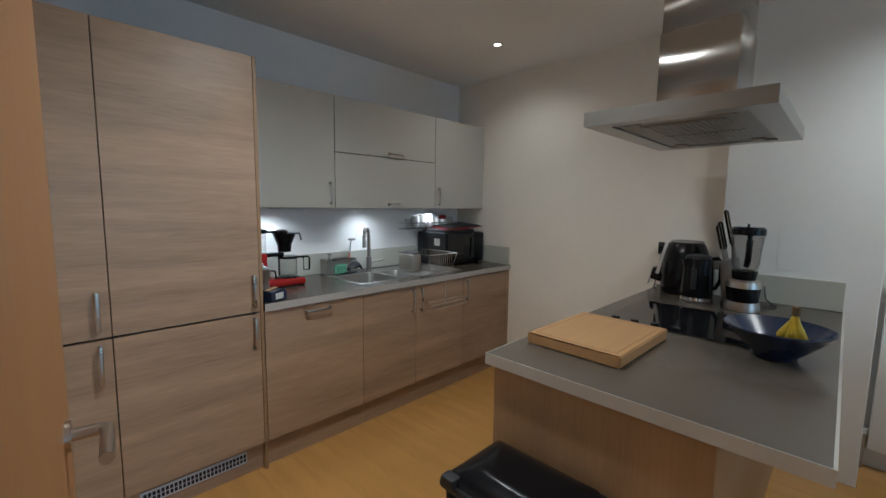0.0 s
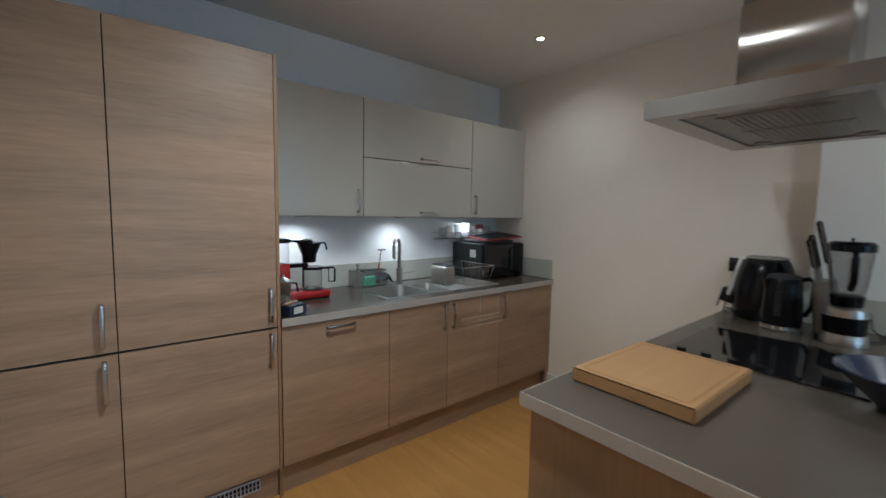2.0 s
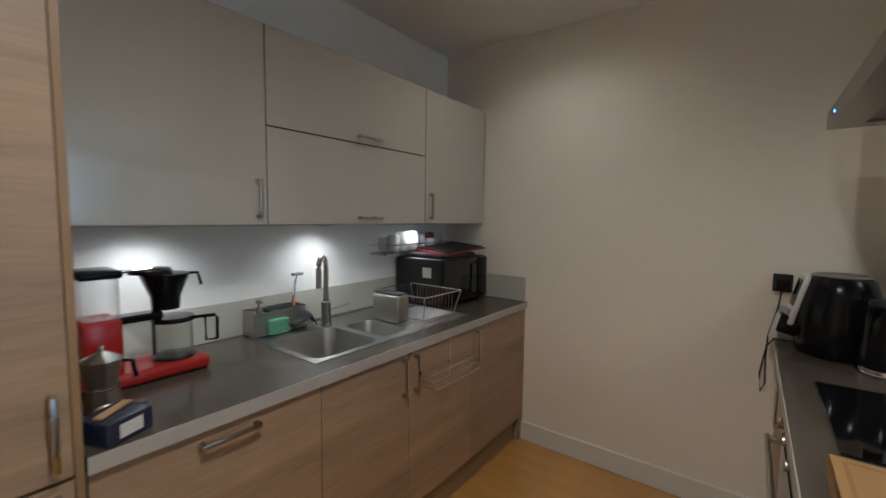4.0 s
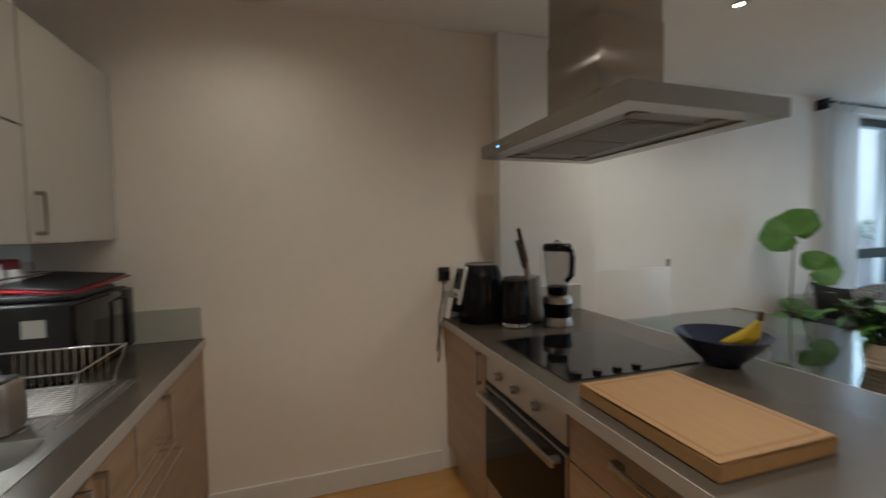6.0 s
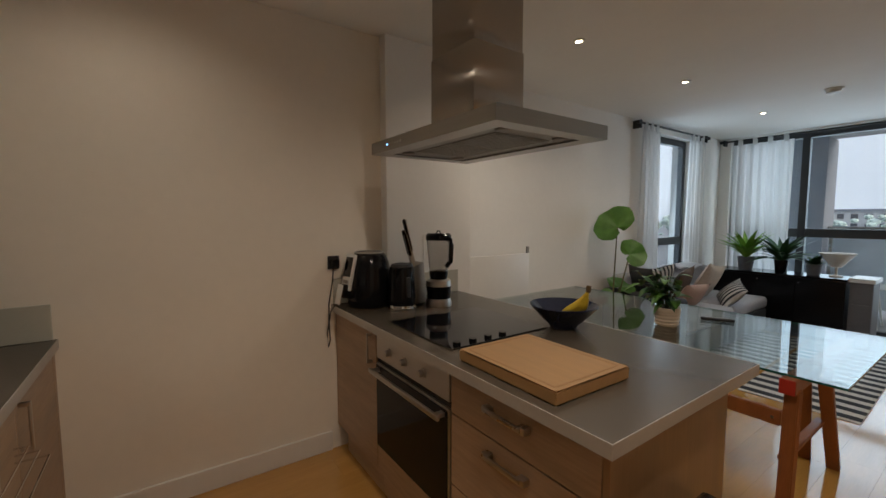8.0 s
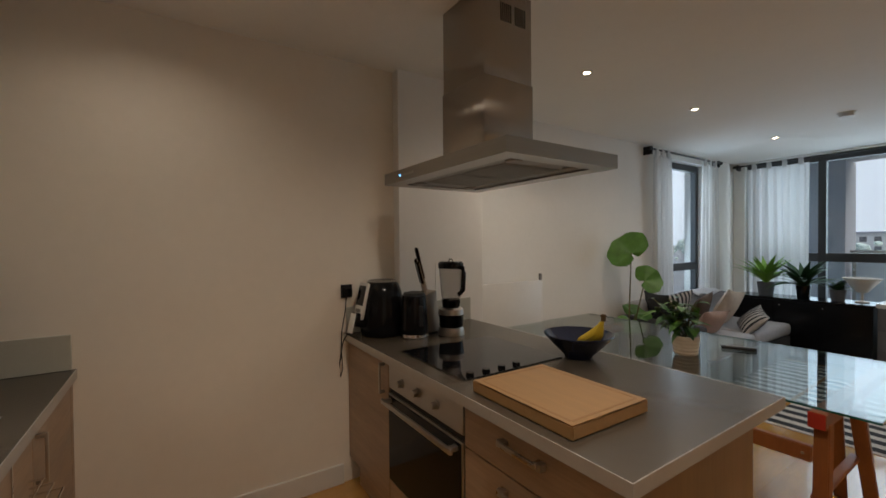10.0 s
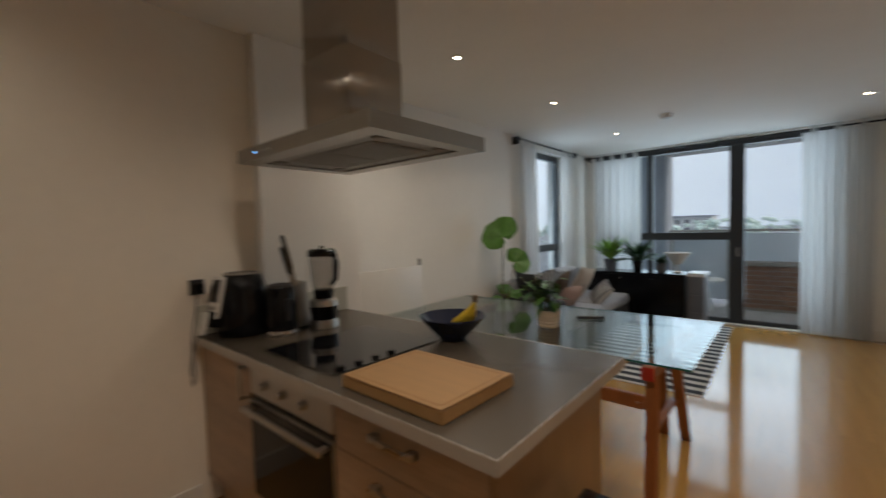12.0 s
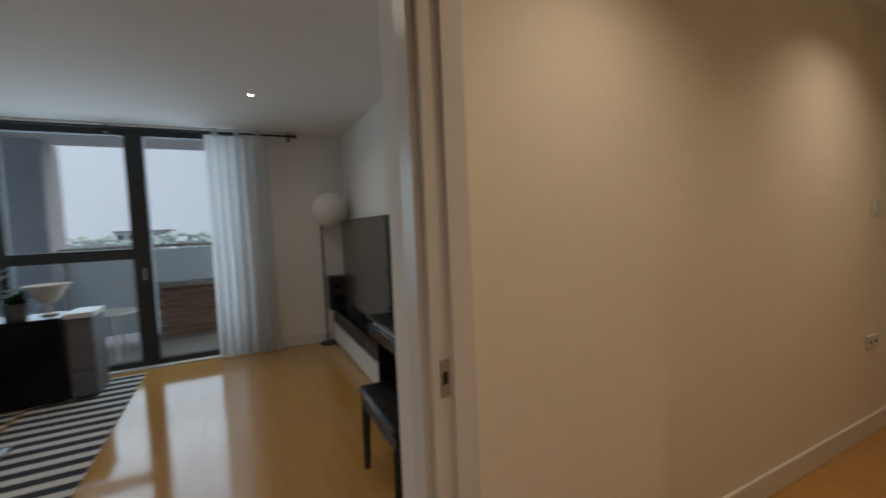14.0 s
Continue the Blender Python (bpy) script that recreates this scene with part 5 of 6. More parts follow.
rm = thing("remote_control", "black remote control lying on the glass table", "remote control", (2.42, -1.15, 0.743))
b = box(B(), -0.095, 0.095, -0.022, 0.022, 0.0, 0.018, 0.006)
bmesh.ops.transform(b, matrix=pose(2.355, -1.058, 0.743, 0, 0, 28), verts=b.verts)
part("case", b, BLACK_MATT, rm, smooth=40)
for i in range(5):
    b = box(B(), -0.06 + i * 0.028, -0.045 + i * 0.028, -0.012, 0.012, 0.018, 0.0195)
    bmesh.ops.transform(b, matrix=pose(2.355, -1.058, 0.743, 0, 0, 28), verts=b.verts)
    part("button", b, GREY_PLASTIC, rm)

# tall floor plant by the wall
fpn = thing("floor_plant", "tall plant with big round green leaves in a floor pot", "plant", (3.58, -1.78, 0))
part("pot", lathe(B(), [(0.0, 0.0), (0.11, 0.0), (0.14, 0.26), (0.145, 0.28), (0.132, 0.28), (0.128, 0.25), (0.0, 0.25)], 3.60, -1.80, 0.0, 32), POT_GREY, fpn, smooth=40)
part("soil", lathe(B(), [(0.0, 0.252), (0.126, 0.252), (0.0, 0.262)], 3.60, -1.80, 0.0, 20), SOIL, fpn)
for tip, up_, nrm_, s in (((3.60, -1.86, 1.33), (0.55, 0.35, 0.75), (-0.5, 0.8, 0.2), 1.0), ((3.47, -1.88, 1.06), (-0.7, -0.6, 0.5), (-0.45, 0.8, 0.35), 0.72), 
                          ((3.52, -1.72, 0.66), (-0.3, 0.9, -0.1), (-0.3, 0.3, 0.9), 0.7), ((3.62, -1.96, 0.70), (0.2, -0.9, 0.2), (-0.5, 0.4, 0.8), 0.7)):
    part("stem", tube(B(), [(3.60, -1.80, 0.25), ((3.60 + tip[0]) / 2, (-1.80 + tip[1]) / 2, 0.25 + (tip[2] - 0.25) * 0.55), tip], 0.009, 8, 0.6), STEM, fpn, smooth=60)
    n_ = Vector(nrm_).normalized()
    u_ = Vector(up_)
    u_ = (u_ - n_ * u_.dot(n_)).normalized()
    m = Matrix((u_, n_.cross(u_), n_)).transposed().to_4x4()
    o = new("leaf", L_BIG)
    o.parent = fpn
    o.matrix_parent_inverse = fpn.matrix_basis.inverted()
    o.matrix_basis = Matrix.Translation(tip) @ m @ Matrix.Scale(s, 4)

# ---------------------------------------------------------------- sofa and cushions
sf = thing("sofa", "grey fabric sofa with dark base below the window", "sofa", (3.42, -3.1, 0))
part("base", box(B(), 2.97, 3.82, -4.11, -2.12, 0.06, 0.318, 0.02), FABRIC_DARK, sf, smooth=40)
for y0, y1 in ((-4.12, -3.13), (-3.12, -2.13)):
    part("seat_cushion", box(B(), 2.965, 3.70, y0, y1, 0.32, 0.46, 0.045, 4), FABRIC_GREY, sf, smooth=60)
part("backrest", box(B(), 3.66, 3.84, -4.10, -2.12, 0.26, 0.80, 0.05, 4), FABRIC_GREY, sf, smooth=60)
part("armrest", box(B(), 3.00, 3.84, -2.13, -1.98, 0.06, 0.66, 0.04, 4), FABRIC_DARK, sf, smooth=60)
for x in (3.03, 3.76):
    for y in (-4.04, -2.05):
        part("foot", box(B(), x - 0.025, x + 0.025, y - 0.025, y + 0.025, 0.0, 0.06), BLACK_MATT, sf)


def cushion(label, material, w, h, m, stripes=0):
    t = thing("cushion", label, "cushion", (0, 0, 0), "sofa cushions")
    b = B()
    for sgn in (1, -1):
        sheet(b, lambda u, v: ((u - 0.5) * w * (1 - 0.08 * math.sin(math.pi * v)), sgn * 0.075 * (math.sin(math.pi * u) * math.sin(math.pi * v)) ** 0.5, (v - 0.5) * h * (1 - 0.08 * math.sin(math.pi * u))), 12, 12)
    bmesh.ops.remove_doubles(b, verts=b.verts, dist=1e-4)
    part("cover", b, material, t, smooth=80)
    for i in range(stripes):
        u0 = (i + 0.25) / stripes
        b = B()
        for sgn in (1, -1):
            sheet(b, lambda u, v: ((u0 + u * 0.45 / stripes - 0.5) * w * (1 - 0.08 * math.sin(math.pi * v)), sgn * (0.003 + 0.075 * (math.sin(math.pi * (u0 + u * 0.45 / stripes)) * math.sin(math.pi * v)) ** 0.5), (v - 0.5) * h * 0.97), 2, 12)
        part("stripe", b, RUG_DARK, t, "dark zigzag stripe", smooth=80)
    place(t, m)
    return t


cushion("charcoal cushion leaning in the sofa corner", FABRIC_DARK, 0.46, 0.46, pose(3.52, -2.26, 0.69, 14, 0, 150))
cushion("grey and white patterned cushion on the sofa", CUSHION_WHITE, 0.46, 0.44, pose(3.58, -2.66, 0.68, -20, 6, 80), 7)
cushion("small dusty pink cushion on the sofa", CUSHION_PINK, 0.34, 0.32, pose(3.24, -2.72, 0.585, -32, 0, 72))
cushion("dark brown cushion on the sofa", CUSHION_BROWN, 0.42, 0.40, pose(3.48, -3.02, 0.66, -22, 8, 95))
cushion("large pale beige cushion on the sofa", CUSHION_TAN, 0.52, 0.48, pose(3.36, -3.38, 0.66, -26, -8, 92))
cushion("black and white striped cushion on the sofa", CUSHION_WHITE, 0.40, 0.32, pose(3.06, -3.26, 0.575, -42, 12, 120), 8)
thr = solid("throw_blanket", sheet(B(), lambda u, v: (3.58 + 0.26 * v, -3.2 - 0.75 * u, 0.80 + 0.018 * math.sin(10 * u + 3 * v) + 0.03 * math.sin(math.pi * v)), 18, 8), FABRIC_GREY, "grey folded throw lying over the sofa back", "blanket", smooth=80)
thr.modifiers.new("thick", "SOLIDIFY").thickness = 0.02

# ---------------------------------------------------------------- sideboard with plants
sb = thing("sideboard", "low glossy black sideboard below the window", "sideboard", (2.95, -4.42, 0))
part("body", box(B(), 2.30, 3.60, -4.58, -4.19, 0.04, 0.72), BLACK_MATT, sb)
part("top", box(B(), 2.29, 3.61, -4.59, -4.175, 0.72, 0.745, 0.003), BLACK, sb)
for i in range(3):
    d = part("door", box(B(), 2.304 + i * 0.432, 2.732 + i * 0.432, -4.19, -4.172, 0.06, 0.712, 0.002), BLACK, sb)
    part("knob", lathe(B(), [(0.0, 0), (0.008, 0.0), (0.008, 0.01), (0.0, 0.012)], 2.70 + i * 0.40, -4.166, 0.66, 10), CHROME, d)
part("plinth", box(B(), 2.34, 3.56, -4.56, -4.24, 0.0, 0.04), BLACK_MATT, sb)

du = thing("drawer_box", "narrow grey drawer tower with a pale lid", "drawer unit", (2.18, -4.40, 0))
part("body", box(B(), 2.09, 2.275, -4.56, -4.22, 0.02, 0.72, 0.004), POT_GREY, du)
for i in range(3):
    part("drawer_front", box(B(), 2.095, 2.27, -4.222, -4.212, 0.03 + i * 0.23, 0.25 + i * 0.23, 0.003), POT_GREY, du)
part("lid", box(B(), 2.075, 2.285, -4.575, -4.20, 0.72, 0.765, 0.004), WHITE_PLASTIC, du)
part("foot", box(B(), 2.10, 2.265, -4.55, -4.23, 0.0, 0.02), BLACK_MATT, du)


def pot_plant(x, y, r, h, material, leaf_data, n, label, spread, lift):
    t = thing("potted_plant", label, "plant", (x, y, 0.745), "plants on the sideboard")
    part("pot", lathe(B(), [(0.0, 0.0), (r * 0.78, 0.0), (r, h), (r * 1.04, h), (r * 0.92, h - 0.002), (r * 0.88, h - 0.02), (0.0, h - 0.02)], x, y, 0.7455, 24), material, t, smooth=40)
    part("soil", lathe(B(), [(0.0, h - 0.018), (r * 0.86, h - 0.018), (0.0, h - 0.012)], x, y, 0.7455, 16), SOIL, t)
    pl = []
    for i in range(n):
        a = i * 137.5
        pl.append((x + 0.015 * math.cos(radians(a)), y + 0.015 * math.sin(radians(a)), 0.745 + h - 0.015, a + rng.uniform(-15, 15), rng.uniform(*lift), rng.uniform(0.75, 1.1) * spread))
    leafy(t, leaf_data, pl)
    return t


pot_plant(3.30, -4.36, 0.095, 0.17, POT_GREY, L_ARCH, 48, "bright green arching plant in a grey pot", 1.8, (50, 88))
pot_plant(2.93, -4.38, 0.075, 0.15, BLACK, L_STRAP, 46, "dark green strap-leaved plant in a black pot", 1.7, (25, 85))
pot_plant(2.62, -4.38, 0.075, 0.13, POT_GREY, L_SMALL, 26, "small plant in a dark grey pot", 1.9, (15, 80))
ld = thing("table_lamp", "small lamp with a pale cone shade on the sideboard", "lamp", (2.43, -4.42, 0.745))
part("foot", lathe(B(), [(0.0, 0), (0.06, 0), (0.06, 0.012), (0.012, 0.02), (0.012, 0.12), (0.0, 0.12)], 2.43, -4.42, 0.7455, 20), CERAMIC, ld, smooth=40)
part("shade", lathe(B(), [(0.045, 0.11), (0.165, 0.27), (0.163, 0.272), (0.0, 0.19)], 2.43, -4.42, 0.7455, 28), PAPER, ld, "pale upturned cone shade", smooth=40)

# ---------------------------------------------------------------- rugs


def rug(x0, x1, y0, y1):
    t = thing("striped_rug", "flat woven rug with black and white stripes", "rug", ((x0 + x1) / 2, (y0 + y1) / 2, 0), "striped rugs")
    part("ground_weave", box(B(), x0, x1, y0, y1, 0.0005, 0.006, 0.001), RUG_WHITE, t)
    n = int((y1 - y0) / 0.15)
    st = (y1 - y0) / n
    me = mesh(box(B(), x0 + 0.002, x1 - 0.002, 0, st * 0.5, 0.0062, 0.0078), "stripe", RUG_DARK)
    for i in range(n):
        o = new("stripe", me)
        o.parent = t
        o.matrix_parent_inverse = t.matrix_basis.inverted()
        o.location = (0, y0 + st * 0.25 + i * st, 0)
    return t


ra = rug(1.80, 2.53, -4.72, -1.92)
rb = rug(2.56, 3.30, -4.16, -1.90)
for r_ in (ra, rb):
    r_.matrix_basis = r_.matrix_basis @ pose(0, 0, 0, 0, 0, 1.2)

# ---------------------------------------------------------------- curtains and rods


def curtain(name, a, b_, z0, z1, folds, depth, label):
    a, b_ = Vector((*a, 0.0)), Vector((*b_, 0.0))
    d = b_ - a
    nrm = Vector((-d.y, d.x, 0)).normalized()

    def f(u, v):
        w = depth * (0.35 + 0.65 * (1 - v)) * (math.sin(u * folds * 2 * math.pi + 0.6 * math.sin(5 * u)) + 0.35 * math.sin(u * folds * 4.7 * math.pi + 2 * v))
        sway = 0.03 * math.sin(3 * u + 1) * (1 - v)
        p = a + d * (u + 0.012 * math.sin(folds * 9 * u) * (1 - v)) + nrm * (w + sway)
        return (p.x, p.y, z0 + (z1 - z0) * v)

    t = thing("curtain", label, "curtain", ((a.x + b_.x) / 2, (a.y + b_.y) / 2, z0), "sheer curtains")
    part("cloth", sheet(B(), f, int(folds * 14), 14), CURTAIN, t, smooth=80)
    k = max(3, int(d.length / 0.16))
    for i in range(k):
        c = a + d * ((i + 0.5) / k)
        u_ = d.normalized() * 0.028
        bb = B()
        beam(bb, (c.x - 0.0, c.y, z1 - 0.02), (c.x, c.y, z1 + 0.075), 0.05 if abs(d.x) > abs(d.y) else 0.026, 0.026 if abs(d.x) > abs(d.y) else 0.05, 0)
        part("tab", bb, CURTAIN, t)
    return t


ZR = 2.500
curtain("curtain", (3.66, YS + 0.09), (2.98, YS + 0.09), 0.04, ZR - 0.06, 6, 0.035, "sheer white tab-top curtain hanging at the balcony glazing")
curtain("curtain", (1.16, YS + 0.10), (0.53, YS + 0.10), 0.02, ZR - 0.03, 7, 0.045, "sheer white tab-top curtain gathered beside the balcony door")
curtain("curtain", (XL - 0.09, -2.58), (XL - 0.09, -2.95), 0.35, ZR - 0.06, 4, 0.03, "sheer white curtain at the tall window")
curtain("curtain", (XL - 0.09, -3.72), (XL - 0.09, -4.14), 0.35, ZR - 0.06, 4, 0.03, "sheer white curtain at the tall window")
r1 = thing("curtain_rod", "thin black curtain rod on brackets", "curtain rod", (2.0, YS + 0.09, ZR), "curtain rods")
part("rod", tube(B(), [(3.80, YS + 0.09, ZR), (0.24, YS + 0.09, ZR)], 0.011, 10), BLACK_MATT, r1, smooth=40)
for x in (3.78, 2.0, 0.30):
    part("bracket", box(B(), x - 0.012, x + 0.012, YS, YS + 0.10, ZR - 0.05, ZR + 0.03, 0.003), BLACK_MATT, r1)
for x in (3.81, 0.235):
    part("finial", box(B(), x - 0.02, x + 0.02, YS + 0.07, YS + 0.11, ZR - 0.018, ZR + 0.018, 0.004), BLACK_MATT, r1)
r2 = thing("curtain_rod", "thin black curtain rod on brackets", "curtain rod", (XL - 0.09, -3.35, ZR), "curtain rods")
part("rod", tube(B(), [(XL - 0.09, -2.50, ZR), (XL - 0.09, -4.22, ZR)], 0.011, 10), BLACK_MATT, r2, smooth=40)
for y in (-2.53, -4.18):
    part("bracket", box(B(), XL - 0.10, XL, y - 0.012, y + 0.012, ZR - 0.06, ZR + 0.03, 0.003), BLACK_MATT, r2)
for y in (-2.49, -4.23):
    part("finial", box(B(), XL - 0.11, XL - 0.07, y - 0.02, y + 0.02, ZR - 0.018, ZR + 0.018, 0.004), BLACK_MATT, r2)

# radiator on the living room wall
ra_ = thing("radiator", "tall flat white panel radiator on the living room wall", "radiator", (XL - 0.05, -0.33, 0.13))
part("front_plate", box(B(), 3.765, 3.785, -0.755, 0.085, 0.13, 1.112, 0.006), TRIM, ra_, smooth=40)
part("rear_plate", box(B(), 3.815, 3.83, -0.745, 0.075, 0.14, 1.105, 0.005), TRIM, ra_, smooth=40)
part("top_grille", box(B(), 3.786, 3.814, -0.745, 0.075, 1.085, 1.103, 0.002), GREY_PLASTIC, ra_)
for y in (-0.65, -0.02):
    part("wall_bracket", box(B(), 3.83, XL, y - 0.02, y + 0.02, 0.95, 1.0), TRIM, ra_)
va = part("valve", lathe(B(), [(0.0, 0.0), (0.014, 0.0), (0.014, 0.03), (0.019, 0.034), (0.019, 0.075), (0.0, 0.08)], 3.80, 0.100, 0.125, 16), NICKEL, ra_, "steel valve with a white cap", smooth=40)
part("valve_cap", lathe(B(), [(0.0, 0.08), (0.017, 0.078), (0.015, 0.105), (0.0, 0.108)], 3.80, 0.100, 0.125, 16), WHITE_PLASTIC, va, smooth=40)
part("pipe", tube(B(), [(3.80, 0.100, 0.0), (3.80, 0.100, 0.13)], 0.0075, 8), NICKEL, ra_, smooth=40)
part("air_vent", box(B(), 3.766, 3.784, -0.752, -0.724, 1.113, 1.172, 0.004), GREY_PLASTIC, ra_, "small grey air vent")

# ---------------------------------------------------------------- television side
tu = thing("tv_bench", "low white television bench with black open shelf", "tv bench", (-0.2, -4.1, 0))
part("body", box(B(), XW + 0.02, -0.10, -4.78, -2.70, 0.02, 0.24, 0.003), WHITE_PLASTIC, tu)
part("shelf", box(B(), XW + 0.02, -0.10, -4.78, -2.70, 0.26, 0.40), BLACK_MATT, tu)
part("top", box(B(), XW + 0.018, -0.085, -4.79, -2.69, 0.40, 0.43, 0.003), BLACK, tu)
part("foot", box(B(), XW + 0.05, -0.14, -4.70, -2.80, 0.0, 0.02), BLACK_MATT, tu)
part("side", box(B(), XW + 0.02, -0.10, -3.30, -3.26, 0.24, 0.40), WHITE_PLASTIC, tu)
tv = thing("television", "large flat television standing on the bench", "television", (-0.2, -3.7, 0.43))
part("bezel", box(B(), -0.235, -0.205, -4.55, -2.84, 0.52, 1.50, 0.006), BLACK, tv)
part("screen", box(B(), -0.205, -0.202, -4.535, -2.855, 0.54, 1.488), SCREEN, tv, "dark glossy screen")
part("stand", box(B(), -0.29, -0.14, -4.0, -3.4, 0.431, 0.445, 0.004), BLACK, tv)
part("neck", box(B(), -0.25, -0.215, -3.85, -3.55, 0.445, 0.56), BLACK, tv)
sk_ = thing("loudspeaker", "small black loudspeaker on the bench", "loudspeaker", (-0.12, -4.66, 0.43))
part("cabinet", box(B(), -0.235, -0.04, -4.76, -4.58, 0.4305, 0.83, 0.006), BLACK_MATT, sk_)
for z, r in ((0.55, 0.065), (0.72, 0.03)):
    c = lathe(B(), [(0.0, 0.0), (r * 0.4, 0.002), (r * 0.9, 0.010), (r, 0.010), (r, 0.0)], steps=20)
    bmesh.ops.transform(c, matrix=pose(-0.13, -4.58, z, -90, 0, 0), verts=c.verts)
    part("driver", c, BLACK, sk_, smooth=40)
fl = thing("floor_lamp", "standing lamp with a round white paper globe", "floor lamp", (-0.14, -4.72, 0))
prof = [(0.02, 0.0)] + [(0.205 * math.sin(radians(a)) + 0.0, 0.205 - 0.205 * math.cos(radians(a))) for a in range(12, 170, 6)]
for i in range(len(prof)):
    if i % 2:
        prof[i] = (prof[i][0] * 0.985, prof[i][1])
part("globe", lathe(B(), prof, -0.10, -4.62, 1.42, 32), PAPER, fl, "white rice paper globe")
part("pole", tube(B(), [(-0.02, -4.80, 0.02), (-0.02, -4.80, 1.55), (-0.06, -4.72, 1.75), (-0.10, -4.62, 1.80), (-0.10, -4.62, 1.70)], 0.009, 8), BLACK_MATT, fl, smooth=60)
part("base", lathe(B(), [(0.0, 0), (0.10, 0), (0.10, 0.015), (0.02, 0.025), (0.0, 0.025)], -0.02, -4.80 + 0.05, 0.0, 24), BLACK_MATT, fl, smooth=40)

pn = thing("digital_piano", "black digital piano against the living room wall", "piano", (-0.15, -1.8, 0))
part("case", box(B(), XW + 0.01, -0.06, -2.55, -1.12, 0.62, 0.80, 0.006), BLACK, pn)
part("key_bed", box(B(), -0.06, 0.08, -2.55, -1.12, 0.62, 0.71, 0.006), BLACK, pn)
part("fallboard", box(B(), -0.06, 0.085, -2.55, -1.12, 0.745, 0.765, 0.006), BLACK, pn, "closed glossy lid")
part("keys", box(B(), -0.05, 0.06, -2.48, -1.19, 0.71, 0.73, 0.002), WHITE_PLASTIC, pn)
for y in (-2.55, -1.15):
    part("side_panel", box(B(), XW + 0.01, 0.02, y, y + 0.03, 0.0, 0.62, 0.003), BLACK, pn)
part("back_panel", box(B(), XW + 0.01, XW + 0.03, -2.52, -1.15, 0.15, 0.62), BLACK, pn)
st_ = thing("piano_stool", "black piano stool with a padded leather seat", "stool", (0.13, -1.66, 0))
part("seat", box(B(), -0.04, 0.31, -1.98, -1.36, 0.43, 0.485, 0.018, 3), BLACK, st_, smooth=50)
part("seat_frame", box(B(), -0.02, 0.30, -1.97, -1.37, 0.37, 0.43, 0.004), BLACK_MATT, st_)
for x in (-0.0, 0.28):
    for y in (-1.945, -1.395):
        b = B()
        tube(b, [(x, y, 0.375), (x + 0.01, y, 0.0)], 0.026, 4, 0.7)
        part("leg", b, BLACK_MATT, st_)

# ---------------------------------------------------------------- outside
solid("balcony_floor", box(B(), -1.5, 4.1, -6.75, YS - 0.28, -0.2, -0.03), CONCRETE, "grey paved balcony floor", "balcony", "structure")
solid("balcony_soffit", box(B(), -1.5, 4.1, -6.6, YS - 0.28, 2.62, 2.8), RENDER_GREY, "pale balcony ceiling slab", "balcony", "structure")
solid("balcony_pillar", box(B(), 2.95, 3.55, -6.75, -6.20, -0.03, 2.62, 0.01), PILLAR, "blue-grey rendered balcony pillar", "pillar", "structure")
pw_ = tagged(new("brick_parapet"), "low brown brick parapet on the balcony", "parapet", kind="structure")
part("core", box(B(), -0.4, 2.03, -6.52, -6.33, -0.03, 0.70), MORTAR, pw_)
part("coping", box(B(), -0.42, 2.05, -6.54, -6.28, 0.70, 0.76, 0.006), MORTAR, pw_)
bal = tagged(new("balustrade"), "grey panel balustrade with steel rail", "balustrade", kind="structure")
part("panel", box(B(), 2.06, 2.93, -6.46, -6.44, 0.10, 1.22, 0.002), BALUSTRADE, bal)
part("panel", box(B(), -0.38, 2.04, -6.46, -6.44, 0.77, 1.22, 0.002), BALUSTRADE, bal)
part("panel", box(B(), 3.6, 4.1, -6.46, -6.44, 0.10, 1.22, 0.002), BALUSTRADE, bal)
part("rail", tube(B(), [(-0.4, -6.45, 1.27), (4.1, -6.45, 1.27)], 0.02, 8), NICKEL, bal, smooth=60)
for x in (-0.4, 0.65, 2.05, 2.9, 4.08):
    part("post", box(B(), x - 0.018, x + 0.018, -6.47, -6.43, -0.03, 1.26), NICKEL, bal)
solid("ground", box(B(), -400, 400, -900, 60, -9.2, -9.0), ASPHALT, "far grey ground below the building", "ground", "structure")


def far_block(x0, x1, y0, y1, h, rows, cols):
    t = thing("apartment_block", "distant pale apartment block in haze", "building", ((x0 + x1) / 2, (y0 + y1) / 2, -9), "distant buildings")
    part("wall", box(B(), x0, x1, y0, y1, -9, h), RENDER_GREY, t)
    part("roof", box(B(), x0 - 0.4, x1 + 0.4, y0 - 0.4, y1 + 0.4, h, h + 0.5), PILLAR, t)
    for i in range(cols):
        for k in range(rows):
            cx = x0 + (x1 - x0) * (i + 0.5) / cols
            part("window", box(B(), cx - 0.8, cx + 0.8, y1, y1 + 0.06, h - 2.6 - k * 3.0, h - 1.0 - k * 3.0), POT_GREY, t)
    return t


far_block(-22, -4, -190, -176, 3.4, 3, 5)
far_block(24, 40, -190, -176, 3.2, 3, 5)


def far_trees(x0, x1, y, h, n):
    b = B()
    for i in range(n):
        x, yy, zz, s = rng.uniform(x0, x1), y + rng.uniform(-3, 3), -9 + rng.uniform(0.2, 1.0) ** 0.6 * h, rng.uniform(0.5, 1.4)
        bmesh.ops.create_icosphere(b, subdivisions=1, radius=s, matrix=Matrix.Translation((x, yy, zz)) @ Matrix.Diagonal((1, 1, 0.7, 1)))
    return solid("far_trees", b, HAZED_GREEN, "distant row of hazy green trees", "trees", "stuff")


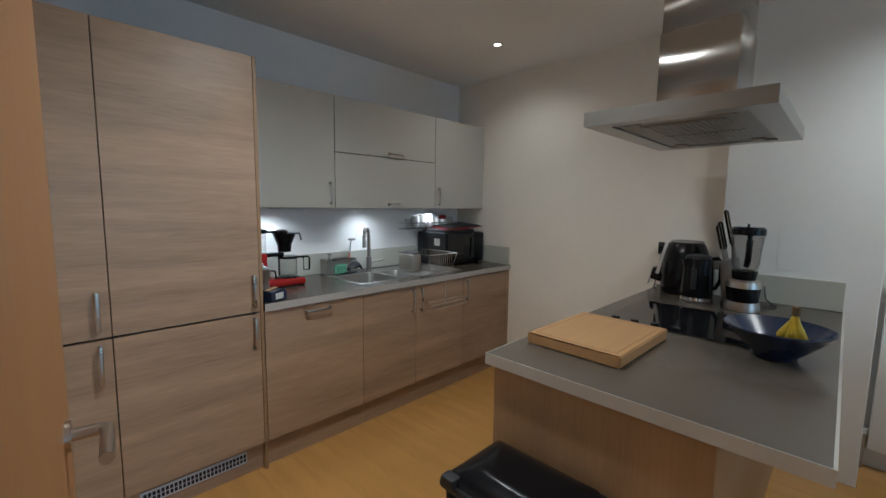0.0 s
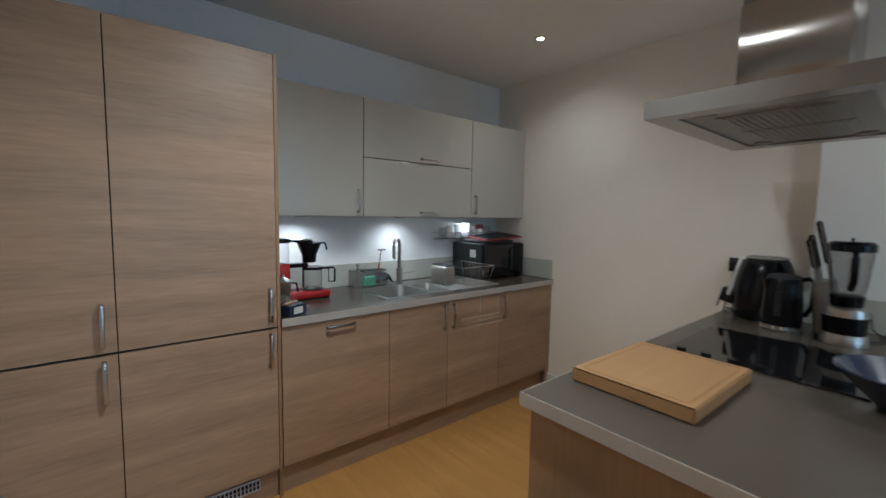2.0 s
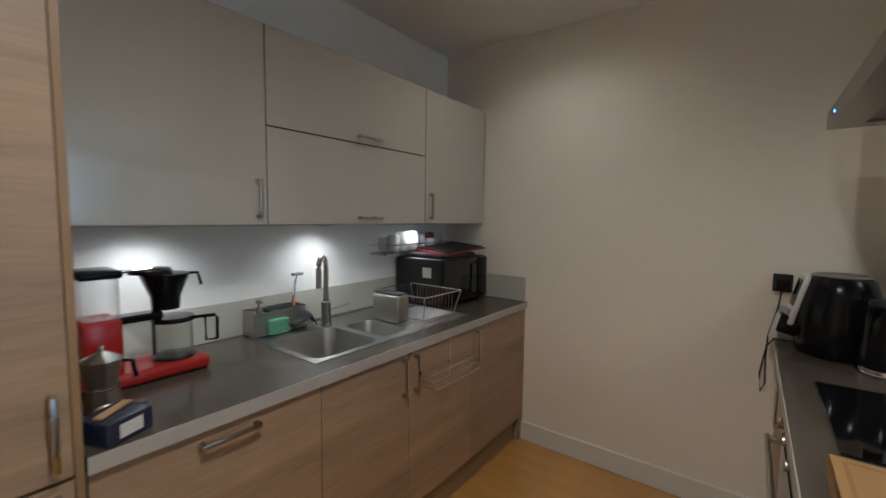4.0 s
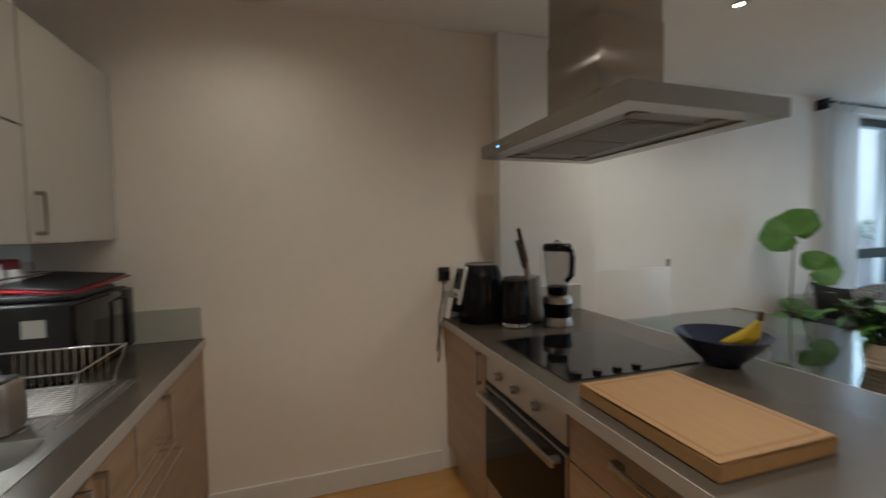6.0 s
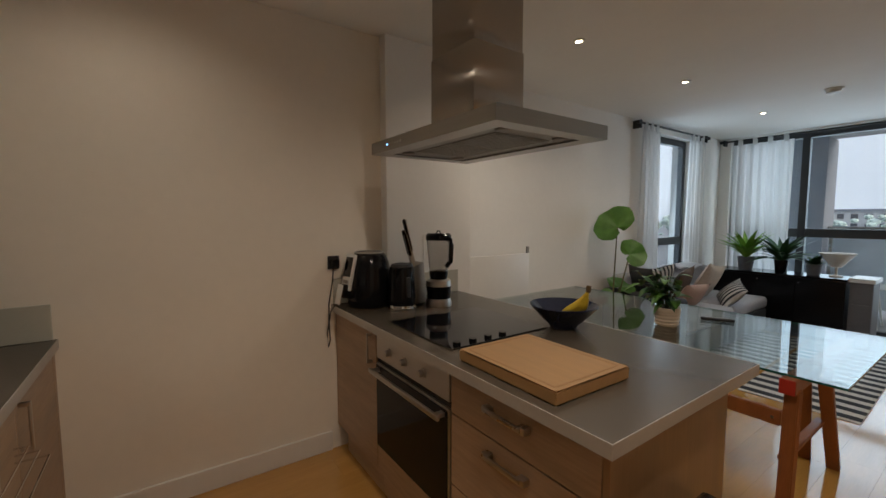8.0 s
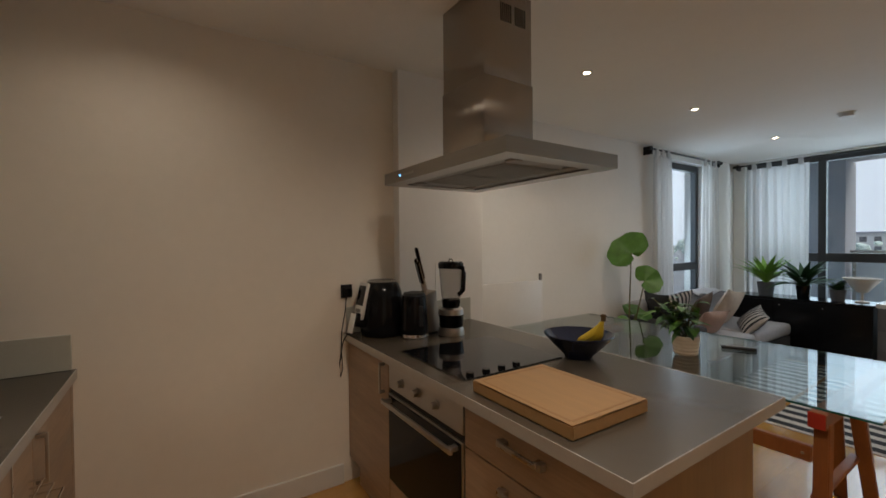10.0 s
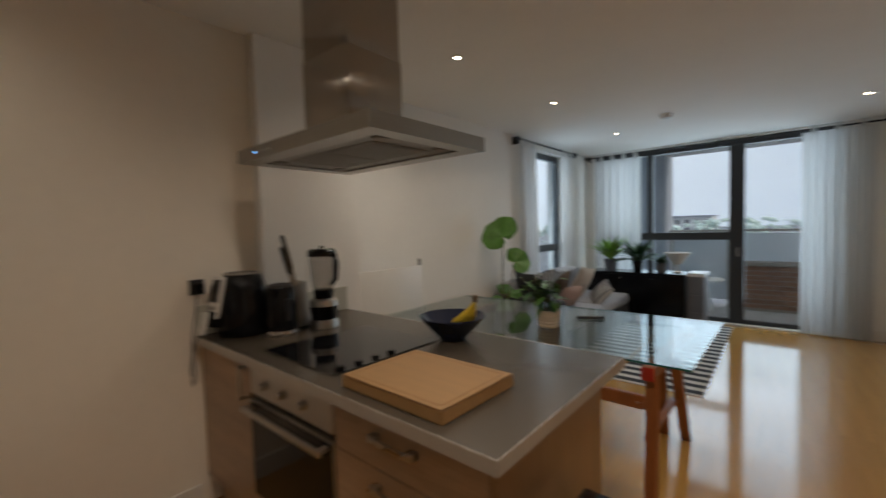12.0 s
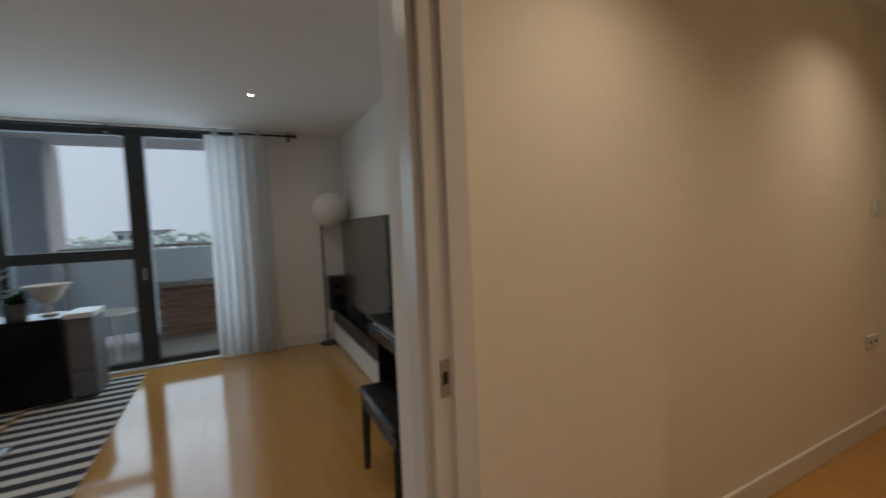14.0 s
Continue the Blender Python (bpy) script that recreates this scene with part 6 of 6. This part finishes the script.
# tree rows wear the pale colour that carries the distant haze
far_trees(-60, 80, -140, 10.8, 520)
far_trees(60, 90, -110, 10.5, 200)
HAZE = mat("overcast_sky", (0.92, 0.95, 1.0), 1.0, emit=0.17, var=0.03, scale=0.01)
solid("backdrop", box(B(), -600, 600, -901, -900, -60, 500), HAZE, "white overcast sky far away", "sky", "structure")
solid("backdrop_side", box(B(), 500, 501, -900, 300, -60, 500), HAZE, "white overcast sky far away", "sky", "structure")

ot = thing("balcony_table", "small white round table out on the balcony", "table", (2.35, -5.75, -0.03))
part("top", lathe(B(), [(0.0, 0), (0.30, 0), (0.31, 0.012), (0.30, 0.024), (0.0, 0.024)], 2.35, -5.75, 0.50, 32), WHITE_PLASTIC, ot, smooth=40)
for a in range(3):
    part("leg", tube(B(), [(2.35 + 0.12 * math.cos(2.1 * a), -5.75 + 0.12 * math.sin(2.1 * a), 0.50), (2.35 + 0.24 * math.cos(2.1 * a), -5.75 + 0.24 * math.sin(2.1 * a), -0.028)], 0.014, 8), WHITE_PLASTIC, ot, smooth=60)

# bricks of the parapet
bme = mesh(box(B(), 0, 0.215, 0, 0.012, 0, 0.065, 0.003, 1), "brick", BRICK)
for k in range(9):
    for i in range(11):
        x = -0.38 + i * 0.226 + (0.11 if k % 2 else 0)
        if x + 0.215 < 2.03:
            o = new("brick", bme)
            o.parent = pw_
            o.location = (x, -6.332, 0.015 + k * 0.076)

# floor planks
fo = tagged(new("floor"), "warm oak laminate floor laid in long planks", "floor", kind="structure")
PW, PL = 0.192, 1.285
pme = mesh(box(B(), 0, PW - 0.0003, 0, PL - 0.0003, -0.012, 0.0, 0.0003, 1), "plank", PLANK)
x = XW
while x < XL:
    y = YS - rng.uniform(0.1, 1.1)
    x1 = min(x + PW, XL)
    while y < YN:
        y0, y1 = max(y, YS - 0.16), min(y + PL, HN if x < XD - 0.3 else YN)
        if y1 - y0 > 0.02:
            whole = y1 - y0 > PL - 0.001 and x1 - x > PW - 0.001
            o = new("plank", pme if whole else mesh(box(B(), 0, x1 - x - 0.0003, 0, y1 - y0 - 0.0003, -0.012, 0.0, 0.0003, 1), "cut_plank", PLANK))
            o.parent = fo
            o.location = (x, y0, 0)
        y += PL
    x += PW
b = B()
x = XW - PW
while x > HX - PW:
    y = HW - rng.uniform(0.1, 1.1)
    while y < HN:
        box(b, x, x + PW - 0.0008, max(y, HW), min(y + PL, HN) - 0.0008, -0.012, 0.0)
        y += PL
    x -= PW
tagged(part("hall_planks", b, PLANK, fo), kind="stuff")
